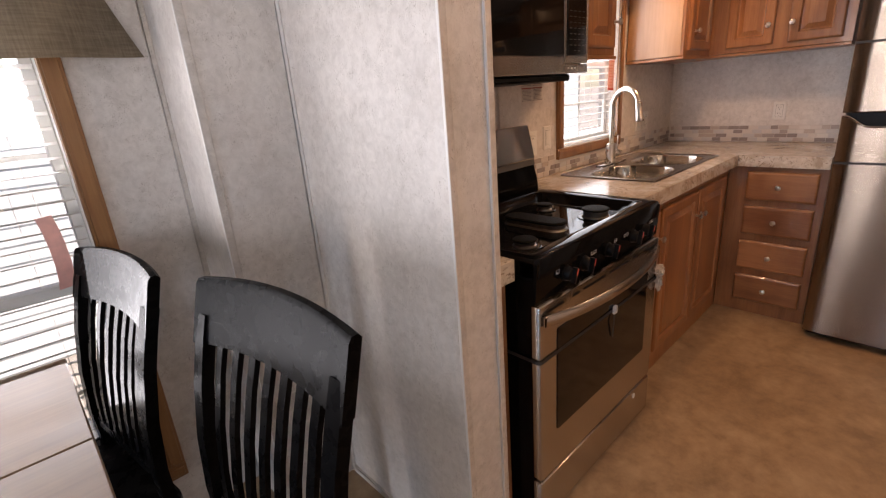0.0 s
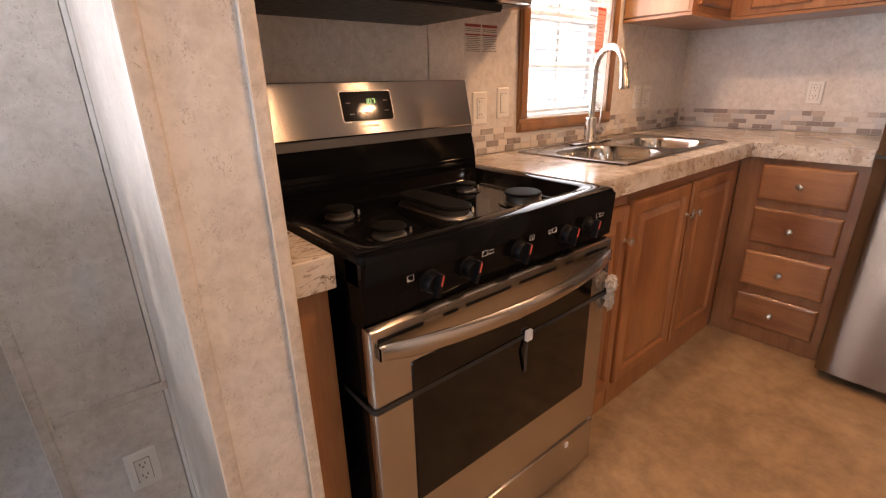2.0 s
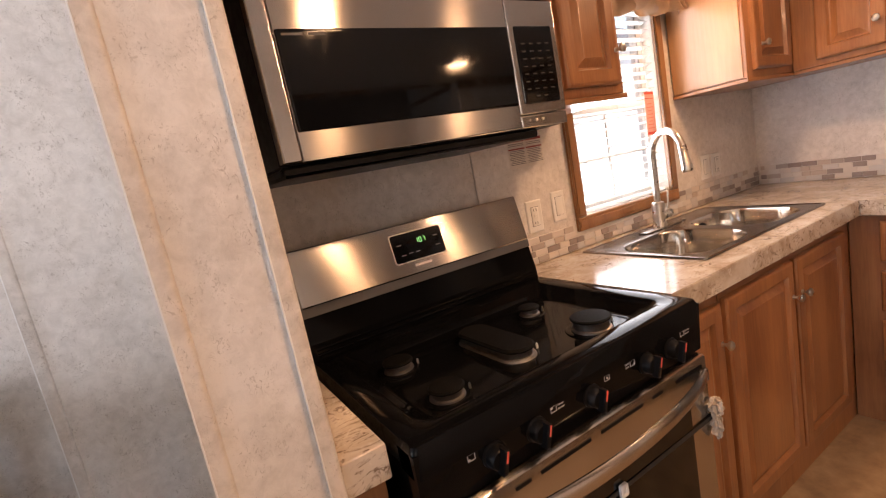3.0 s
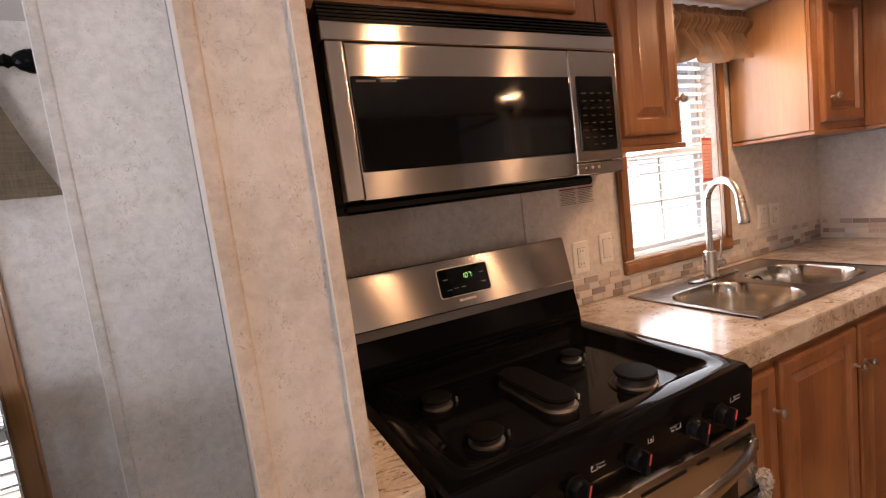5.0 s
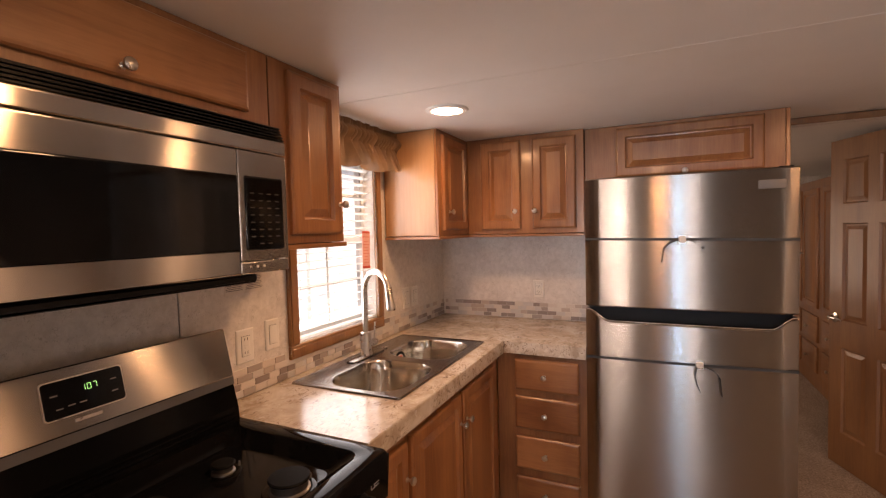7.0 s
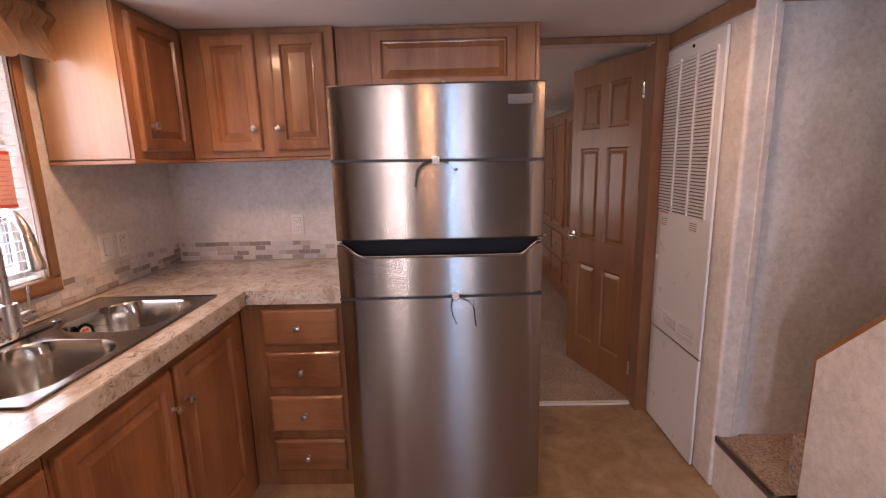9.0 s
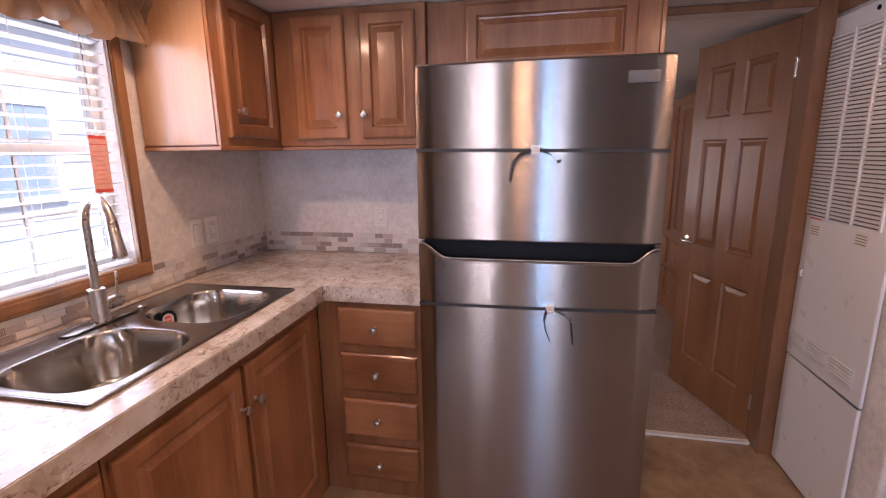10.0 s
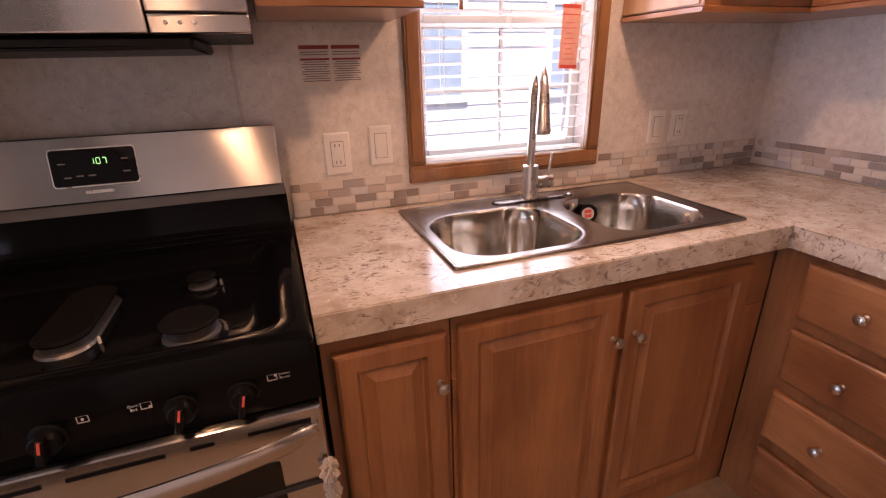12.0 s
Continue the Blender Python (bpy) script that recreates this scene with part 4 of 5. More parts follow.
        for k, word in enumerate(lines):
            words("panel_print", word, 0.006, south(iu + (0.019 if i != 3 else -0.017), 0.6478, 0.839 - 0.007 * k), PALEINK, kn)
    # oven door
    dy = 0.645
    door = part("oven_door", rings([(x0 + 0.003, x1 - 0.003, 0.186, 0.766, 0.006, -0.022), (x0 + 0.003, x1 - 0.003, 0.186, 0.766, 0.006, 0.0), (x0 + 0.006, x1 - 0.006, 0.189, 0.763, 0.006, 0.004)], south(0, dy, 0), 3), STEEL, ob, "brushed stainless oven door")
    part("oven_window", rings([(1.068, 1.660, 0.330, 0.673, 0.006, 0.0042), (1.069, 1.659, 0.331, 0.672, 0.006, 0.0065)], south(0, dy, 0), 3), BLACKG, door, "dark glass oven window")
    for a, b in ((1.00, 1.10), (1.15, 1.185), (1.21, 1.34), (1.37, 1.50), (1.535, 1.57), (1.62, 1.72)):
        part("vent_slot", box(a, b, dy - 0.0052, dy - 0.0042, 0.740, 0.747), BLACKP, door)
    pts, rad = [], []
    for i in range(17):
        f = i / 16
        bow = 1 - (2 * f - 1) ** 2
        pts.append((x0 + 0.022 + f * (x1 - x0 - 0.044), dy - 0.010 - 0.050 * bow ** 0.8, 0.722 - 0.004 * bow))
        rad.append(0.0185 if 0 < i < 16 else 0.016)
    part("handle", sweep(pts, rad, 14, 0.42), STEEL, door, "curved stainless handle")
    for hx in (x0 + 0.030, x1 - 0.030):
        part("handle_mount", box(hx - 0.016, hx + 0.016, dy - 0.016, dy - 0.0045, 0.706, 0.738, 0.003), STEEL, door)
    dr = part("drawer", rings([(x0 + 0.003, x1 - 0.003, 0.022, 0.176, 0.006, -0.022), (x0 + 0.003, x1 - 0.003, 0.022, 0.176, 0.006, 0.0), (x0 + 0.006, x1 - 0.006, 0.025, 0.173, 0.006, 0.004)], south(0, dy, 0), 3), STEEL, ob, "brushed stainless storage drawer")
    part("latch_tab", box(1.60, 1.614, dy - 0.0075, dy - 0.0042, 0.140, 0.158, 0.001), PLASTIC, dr)
    # packing strap
    st = single("packing_strap", ribbon([(x0 - 0.001, 0.75, 0.600), (x0 - 0.002, 0.645, 0.600), (x0 + 0.004, dy - 0.0075, 0.600), (1.36, dy - 0.0085, 0.603), (x1 - 0.004, dy - 0.0075, 0.606), (x1 + 0.0015, 0.645, 0.606), (x1 + 0.0015, 0.75, 0.606)], 0.010, 0.0015, (0, 0, 1)), STRAP, "thin black nylon packing strap round the oven door", "strap")
    bk = thing("strap_buckle", (1.40, dy - 0.012, 0.60), "small white plastic strap buckle on the oven door", "buckle")
    part("frame", profile(0.022, 0.028, [(0, 0.0), (0, 0.006), (0.002, 0.0075), (0.005, 0.0075), (0.006, 0.004)], south(1.40, dy - 0.0096, 0.604), 3, 0.004), PLASTIC, bk)
    part("tail", ribbon([(1.395, dy - 0.013, 0.592), (1.388, dy - 0.016, 0.56), (1.392, dy - 0.013, 0.53), (1.396, dy - 0.010, 0.505)], 0.009, 0.0012, (1, 0, 0)), STRAP, bk)
    wr = bmesh.new()
    for cz, sx, sy, sz, tip in ((0.636, 0.030, 0.030, 0.040, 0.3), (0.588, 0.026, 0.022, 0.060, -0.2)):
        lump = bmesh.new()
        bmesh.ops.create_icosphere(lump, subdivisions=4, radius=0.5)
        for v in lump.verts:
            q = v.co.copy()
            k = 1 + 0.7 * noise.noise(q * 6.0 + Vector((cz * 40, 0, 0))) + 0.6 * abs(noise.noise(q * 15.0)) - 0.2
            v.co = Vector((x1 - 0.006 + q.x * sx * k + tip * 0.02 * q.z, dy - 0.018 + q.y * sy * k, cz + q.z * sz * (0.8 + 0.4 * k)))
        merge(wr, lump)
    single("packing_wrap", wr, WRAP, "crumpled clear packing film tied to the oven door handle", "packaging", base=(x1, dy, 0.6))
    return ob


stove()


# ---- microwave ----
def microwave():
    x0, x1, yf = 0.968, 1.722, 0.932
    ob = thing("microwave", ((x0 + x1) / 2, 1.12, 1.335), "stainless over-the-range microwave with black glass door", "microwave")
    part("body", box(x0 + 0.003, x1 - 0.003, 0.962, 1.306, 1.357, 1.7435, 0.002), BLACKP, ob, "black case")
    part("vent_base", box(x0, 1.625, 0.945, 1.30, 1.334, 1.3565, 0.006), BLACKP, ob, "black vented underside")
    for i in range(5):
        part("grille_bar", box(x0, x1, 0.934 + 0.0035 * i, 0.962, 1.7015 + i * 0.0085, 1.7070 + i * 0.0085, 0.0015), BLACKP, ob)
    f = south(0, yf, 0)
    def slab(nm, a, b, c, d, mt, depth=0.0, lab="", par=None, r=0.003, back=-0.025):
        return part(nm, rings([(a, b, c, d, r, back), (a, b, c, d, r, depth - 0.002), (a + 0.002, b - 0.002, c + 0.002, d - 0.002, r, depth)], f, 3), mt, par or ob, lab)
    slab("top_strip", x0, x1, 1.664, 1.700, STEEL, 0.0, "stainless top strip")
    slab("handle", x0 + 0.003, 1.0065, 1.360, 1.661, STEEL, 0.006, "upright stainless door grip")
    door = slab("door", 1.0085, 1.561, 1.358, 1.661, STEEL, 0.0, "stainless door with dark window")
    slab("window", 1.0115, 1.5585, 1.414, 1.598, BLACKG, 0.0035, "black glass window", door, 0.004, 0.0005)
    cp = slab("control_panel", 1.5635, x1, 1.391, 1.661, STEEL, 0.0, "stainless control panel frame")
    slab("keypad", 1.580, 1.704, 1.416, 1.600, BLACKG, 0.003, "black keypad", cp, 0.004, 0.0005)
    for r in range(8):
        for k in range(4):
            if r == 0 and k in (0, 3):
                continue
            part("key_print", profile(0.013, 0.0028, [(0, 0.0031), (0, 0.0036)], south(1.600 + k * 0.027, yf, 1.432 + r * 0.018)), KEYINK, cp)
    lo = slab("lower_strip", 1.5635, x1, 1.358, 1.3885, STEEL, -0.001, "stainless strip with round buttons")
    for k in range(3):
        part("button", lathe([(0.0035, 0), (0.0035, 0.002), (0.002, 0.003)], south(1.590 + k * 0.022, yf + 0.001, 1.375), 10), NICKEL, lo)
    for a, b in ((1.022, 1.062), (1.072, 1.106)):
        part("badge", profile(b - a, 0.0045, [(0, 0.0036), (0, 0.0041)], south((a + b) / 2, yf, 1.588)), INK, door, "plain pale badge bar")
    return ob


microwave()


# ---- refrigerator ----
def fridge():
    xf, y0, y1 = 2.806, -0.450, 0.301
    ob = thing("refrigerator", (3.15, -0.075, 0.0), "brushed stainless top-freezer refrigerator", "refrigerator")
    part("case", box(2.886, 3.50, y0 + 0.004, y1 - 0.004, 0.03, 1.640, 0.004), GREYM, ob, "dark grey case")
    part("plinth", box(2.872, 2.90, y0 + 0.01, y1 - 0.01, 0.004, 0.034, 0.003), BLACKP, ob)
    part("hinge_cover", box(2.85, 2.93, y0 + 0.01, y0 + 0.06, 1.6405, 1.662, 0.004), BLACKP, ob)
    n = 24

    def bowed(z_low, z_top, nm, label, dip=None):
        """A door with a gently bowed front; dip gives its lowered middle top edge."""
        bm = bmesh.new()
        cols = []
        for i in range(n + 1):
            fr = i / n
            y = y0 + (y1 - y0) * fr
            bow = 0.007 * (1 - (2 * fr - 1) ** 2) + (-0.008 * max(0, abs(2 * fr - 1) - 0.975) / 0.025)
            zt = z_top(y) if callable(z_top) else z_top
            zl = z_low(y) if callable(z_low) else z_low
            x = xf + 0.006 - bow
            cols.append([bm.verts.new(p) for p in ((2.880, y, zl), (x + 0.006, y, zl), (x, y, zl + 0.006), (x, y, zt - 0.006), (x + 0.006, y, zt), (2.880, y, zt))])
        for a, b in zip(cols, cols[1:]):
            for i in range(6):
                j = (i + 1) % 6
                bm.faces.new((a[i], a[j], b[j], b[i]))
        bm.faces.new(cols[0])
        bm.faces.new(cols[-1][::-1])
        return part(nm, bm, STEELF, ob, label)

    def pocket(y):
        """Top of the lower door: dips along the hand grip."""
        f = min(1.0, max(0.0, (0.290 - y) / 0.085), max(0.0, (y + 0.440) / 0.075))
        s = f * f * (3 - 2 * f)
        return 1.100 - 0.048 * s

    bowed(1.112, 1.655, "freezer_door", "upper stainless door")
    bowed(0.036, pocket, "fresh_food_door", "lower stainless door with dipped hand grip")
    part("grip_recess", box(2.850, 2.8795, y0 + 0.012, y1 - 0.012, 1.030, 1.111), BLACKP, ob, "black hand grip recess")
    part("grip_lip", sweep([(xf + 0.010 - 0.007 * (1 - ((y - (y0 + y1) / 2) / 0.376) ** 2), y, pocket(y) + 0.001) for y in [y0 + 0.004 + (y1 - y0 - 0.008) * i / 40 for i in range(41)]], 0.0022, 6), CHROME, ob, "bright trim along the hand grip")
    part("badge", profile(0.086, 0.033, [(0, -0.004), (0, 0.002), (0.002, 0.003)], west(xf + 0.0025, -0.364, 1.594), 3, 0.003), GREYM, ob, "small plain metal badge")
    def xs(y):
        return xf + 0.0035 - 0.007 * (1 - ((y - (y0 + y1) / 2) / 0.3755) ** 2)
    for z, by, sl in ((1.400, -0.07, -0.014), (0.893, -0.13, 0.012)):
        pts = [(3.0, y1 + 0.002, z)] + [(xs(y), y, z + sl * (y1 - y)) for y in [y1 - 0.001 - (y1 - y0 - 0.002) * i / 24 for i in range(25)]] + [(3.0, y0 - 0.002, z + sl * (y1 - y0))]
        single("packing_strap", ribbon(pts, 0.010, 0.0015, (0, 0, 1)), STRAP, "black nylon packing strap round the refrigerator doors", "strap", group="refrigerator straps")
        zb = z + sl * (y1 - by)
        xb = xs(by)
        bk = thing("strap_buckle", (xb, by, zb), "pale plastic buckle with a black strap tail on the refrigerator", "buckle", group="refrigerator buckles")
        part("frame", profile(0.026, 0.026, [(0, 0.001), (0, 0.007), (0.002, 0.009), (0.006, 0.009), (0.007, 0.005)], west(xb, by, zb), 3, 0.004), PLASTIC, bk)
        for sgn, ln in ((1, 0.10), (-1, 0.11)) if z < 1 else ((1, 0.09), (-1, 0.03)):
            side = -sgn
            tail = [(xb - 0.010, by - side * 0.012, zb), (xb - 0.018, by - side * 0.045, zb - 0.012), (xb - 0.020, by - side * 0.066, zb - 0.035), (xb - 0.014, by - side * 0.074, zb - ln)] if not (z < 1 and sgn == 1) else [(xb - 0.010, by + 0.010, zb - 0.004), (xb - 0.016, by + 0.018, zb - 0.035), (xb - 0.012, by + 0.012, zb - 0.07), (xb - 0.008, by - 0.002, zb - 0.105)]
            part("tail", ribbon(tail, 0.009, 0.0012, (0.5, 0.5, 0.6)), STRAP, bk)
    return ob


fridge()


# ---- sink and tap ----
def sink():
    z = 0.900
    ob = thing("kitchen_sink", (2.45, 1.02, z), "double-bowl stainless steel drop-in sink", "sink")
    m = up(0, 0, z)
    rim, bowls = bmesh.new(), []
    ox0, ox1, oy0, oy1 = 2.041, 2.866, 0.786, 1.250
    rings([(ox0 + i, ox1 - i, oy0 + i, oy1 - i, 0.010 - i * 0.6, d) for i, d in ((0, 0.0005), (0, 0.0040), (0.002, 0.0068), (0.005, 0.0078), (0.009, 0.0068), (0.013, 0.0052))], m, 4, rim, first=False, last=False)
    for a, b, c, d in ((ox0 + 0.0125, 2.455, 2.076, 2.428), (2.455, ox1 - 0.0125, 2.490, 2.816)):
        y0, y1, r = 0.820, 1.142, 0.105
        rings([(a, b, oy0 + 0.0125, oy1 - 0.0125, 0.0006, 0.0053), (c - 0.006, d + 0.006, y0 - 0.006, y1 + 0.006, r, 0.0053), (c - 0.003, d + 0.003, y0 - 0.003, y1 + 0.003, r, 0.0050), (c, d, y0, y1, r, 0.0040)], m, 8, rim, first=False, last=False)
        bowls.append(rings([(c, d, y0, y1, r, 0.0040), (c + 0.005, d - 0.005, y0 + 0.005, y1 - 0.005, r - 0.005, -0.006), (c + 0.009, d - 0.009, y0 + 0.009, y1 - 0.009, r - 0.008, -0.06), (c + 0.016, d - 0.016, y0 + 0.016, y1 - 0.016, r - 0.014, -0.130), (c + 0.026, d - 0.026, y0 + 0.026, y1 - 0.026, r - 0.022, -0.150), (c + 0.046, d - 0.046, y0 + 0.046, y1 - 0.046, r - 0.040, -0.160), (c + 0.08, d - 0.08, y0 + 0.08, y1 - 0.08, 0.04, -0.164)], m, 8, first=False))
    part("rim", rim, SINKRIM, ob, "flat steel rim and divider")
    for bw in bowls:
        part("bowl", bw, SINK, ob, "deep polished steel bowl")
    for cx in (2.2535, 2.652):
        part("drain", lathe([(0.045, 0), (0.045, 0.003), (0.036, 0.004), (0.030, 0.001), (0.0, 0.001)], up(cx, 0.98, z - 0.1638), 24), CHROME, ob)
    part("tap_hole_cover", lathe([(0.017, 0), (0.017, 0.004), (0.012, 0.006), (0, 0.0065)], up(2.59, 1.19, z + 0.0063), 20), CHROME, ob)
    sm = Matrix.Translation((2.612, 1.115, z - 0.042)) @ Matrix.Rotation(radians(-10), 4, "X") @ south(0, 0, 0) @ Matrix.Rotation(radians(-14), 4, "Y")
    st = part("sticker", lathe([(0.030, 0), (0.030, 0.0008)], sm, 26), BLACKP, ob, "round black, white and red sticker")
    part("disc", lathe([(0.0195, 0.0009), (0.0195, 0.0013)], sm, 24), PALEINK, st)
    part("print", profile(0.022, 0.024, [(0, 0.0014), (0, 0.0018)], sm), RED, st)
    part("print", profile(0.016, 0.004, [(0, 0.0019), (0, 0.0022)], sm), PALEINK, st)
    return ob


def tap():
    x, y, z = 2.447, 1.192, 0.9065
    ob = thing("kitchen_faucet", (x, y, z), "brushed nickel pull-down gooseneck faucet", "faucet")
    part("deck_plate", rings([(x - 0.125, x + 0.125, y - 0.028, y + 0.028, 0.028, 0.0), (x - 0.125, x + 0.125, y - 0.028, y + 0.028, 0.028, 0.004), (x - 0.121, x + 0.121, y - 0.024, y + 0.024, 0.024, 0.006)], up(0, 0, z), 8), SINKRIM, ob)
    part("base", lathe([(0.027, 0.005), (0.027, 0.012), (0.0245, 0.016), (0.0245, 0.098), (0.0225, 0.104), (0.016, 0.106)], up(x, y, z), 28), NICKEL, ob)
    pts = [(x, y, z + 0.10), (x, y, z + 0.20), (x, y, z + 0.285)]
    r = 0.092
    dx, dy = -0.38, -0.925
    for i in range(1, 19):
        a = math.pi * i / 19 * 0.93
        s = r * (1 - math.cos(a))
        pts.append((x + dx * s, y + dy * s, z + 0.285 + r * math.sin(a)))
    ex, ey, ez = pts[-1]
    part("neck", sweep(pts, 0.0125, 16, upward=(1, 0, 0)), NICKEL, ob, "arched gooseneck spout")
    part("spray_head", lathe([(0.0130, 0.004), (0.0142, 0.0), (0.0142, -0.012), (0.0150, -0.014), (0.0155, -0.045), (0.0190, -0.085), (0.0190, -0.096), (0.016, -0.100)], Matrix.Translation((ex, ey, ez)) @ Matrix.Rotation(radians(-12), 4, Vector((-dy, dx, 0))), 24), NICKEL, ob, "pull-down spray head")
    hub = part("handle_hub", lathe([(0.0190, 0.018), (0.0190, 0.070), (0.0175, 0.074), (0.0, 0.075)], east(x, y, z + 0.048), 22), NICKEL, ob)
    part("lever", sweep([(x + 0.064, y, z + 0.060), (x + 0.066, y - 0.002, z + 0.095), (x + 0.070, y - 0.004, z + 0.138)], [0.0045, 0.004, 0.0038], 10), NICKEL, hub)
    return ob


sink()
tap()


# ---- wall plates, labels ----
def plate(m, kind, label, w=0.074, h=0.117):
    ob = thing("wall_outlet" if kind != "switch" else "light_switch", m.translation, label, "outlet" if kind != "switch" else "switch")
    part("cover", profile(w, h, [(0, 0), (0, 0.003), (0.003, 0.006), (0.005, 0.0065)], m, 3, 0.004), PLASTIC, ob)
    # Ink-dark plate paints the shadow line round the insert.
    part("insert_shade", profile(0.0365, 0.0705, [(0, 0.0060), (0, 0.0068)], m), INK, ob)
    part("insert", profile(0.034, 0.068, [(0, 0.0064), (0, 0.0085), (0.001, 0.009)], m, 2, 0.003), PLASTIC, ob)
    if kind == "outlet":
        for v in (-0.018, 0.018):
            for u in (-0.006, 0.006):
                part("slot", profile(0.0022, 0.008, [(0, 0.009), (0, 0.0094)], m @ Matrix.Translation((u, v + 0.003, 0))), DARKGAP, ob)
            part("ground_hole", lathe([(0.0024, 0.009), (0.0024, 0.0094)], m @ Matrix.Translation((0, v - 0.008, 0)), 8), DARKGAP, ob)
    if kind == "gfci":
        for v in (-0.022, 0.024):
            for u in (-0.006, 0.006):
                part("slot", profile(0.0022, 0.008, [(0, 0.009), (0, 0.0094)], m @ Matrix.Translation((u, v, 0))), DARKGAP, ob)
        for v in (0.004, -0.005):
            part("button", profile(0.014, 0.006, [(0, 0.009), (0, 0.011)], m @ Matrix.Translation((0, v, 0))), PLASTIC, ob)
    for v in (-0.048, 0.048):
        part("screw", lathe([(0.003, 0.0064), (0.0025, 0.0072)], m @ Matrix.Translation((0, v, 0)), 8), PAPER, ob)
    return ob


plate(south(1.893, NY, 1.073), "gfci", "white double outlet with test buttons above the counter")
plate(south(2.018, NY, 1.087), "switch", "white rocker switch plate above the counter", 0.066, 0.112)
plate(south(3.020, NY, 1.076), "switch", "white rocker switch plate in the counter corner")
plate(south(3.118, NY, 1.074), "gfci", "white outlet in the counter corner", 0.074, 0.112)
plate(west(EX, 0.674, 1.083), "outlet", "white outlet on the wall above the short counter", 0.066, 0.105)
plate(south(0.634, NY, 0.199), "outlet", "white outlet low on the dining wall")

lb = thing("warning_label", (1.902, NY, 1.305), "paper warning label with red headings, unreadable small print", "label")
for _u in (-0.041, 0.041):
    part("sheet", profile(0.079, 0.102, [(0, 0), (0, 0.0008)], south(1.902 + _u, NY, 1.305)), LABELP, lb)
    part("heading", profile(0.075, 0.009, [(0, 0.0009), (0, 0.0013)], south(1.902 + _u, NY, 1.3495)), DARKRED, lb)
    part("heading", profile(0.075, 0.005, [(0, 0.0009), (0, 0.0013)], south(1.902 + _u, NY, 1.3205)), DARKRED, lb)
    for _k in range(11):
        part("print_line", profile(0.070 - 0.012 * (_k % 3 == 2), 0.0022, [(0, 0.0009), (0, 0.0012)], south(1.902 + _u, NY, 1.338 - 0.006 * _k if _k < 2 else 1.314 - 0.0058 * (_k - 2))), INK, lb)

tg = thing("warning_tag", (2.626, 1.292, 1.37), "red and white paper warning tag hanging on the blind cord", "tag")
part("sheet", profile(0.064, 0.180, [(0, 0), (0, 0.001)], south(2.626, 1.2985, 1.368) @ Matrix.Rotation(radians(-2), 4, "Z")), PINK, tg)
for _z, _h in ((1.284, 0.011), (1.452, 0.010), (1.430, 0.003)):
    part("band", profile(0.062, _h, [(0, 0.0011), (0, 0.0015)], south(2.626, 1.2985, _z) @ Matrix.Rotation(radians(-2), 4, "Z")), RED, tg, "red printed band")
for _k in range(8):
    part("print_line", profile(0.046 - 0.012 * (_k % 3), 0.0035, [(0, 0.0011), (0, 0.0015)], south(2.624, 1.2985, 1.306 + 0.0145 * _k)), REDINK, tg)
part("cord", sweep([(2.626, 1.2985, 1.458), (2.622, 1.300, 1.60), (2.624, 1.302, 1.82)], 0.0012, 6), PLASTIC, tg)
tg = thing("warning_tag", (0.10, 1.545, 0.98), "faded red paper tag hanging on the dining blind cord", "tag")
part("sheet", ribbon([(0.114, 1.563, 1.095), (0.119, 1.556, 1.06), (0.122, 1.549, 1.02), (0.122, 1.545, 0.97), (0.119, 1.549, 0.93), (0.114, 1.556, 0.900)], 0.036, 0.001, (1, 0, 0.1)), PINK, tg)
part("cord", sweep([(0.112, 1.566, 1.095), (0.10, 1.568, 1.3), (0.085, 1.570, 1.58)], 0.0012, 6), PLASTIC, tg)

for _x, _z in ((2.258, 1.554), (2.268, 1.453)):
    tc = thing("blind_pull", (_x, 1.296, _z), "small brown tassel on a white blind pull cord", "blind pull", "blind pulls")
    part("tassel", lathe([(0.003, 0.012), (0.006, 0.008), (0.0075, -0.012), (0.0055, -0.015)], up(_x, 1.296, _z), 12), TRIM, tc)
    part("cord", sweep([(_x, 1.296, _z + 0.010), (_x - 0.002, 1.298, 1.70), (_x, 1.300, 1.83)], 0.0009, 6), PLASTIC, tc)


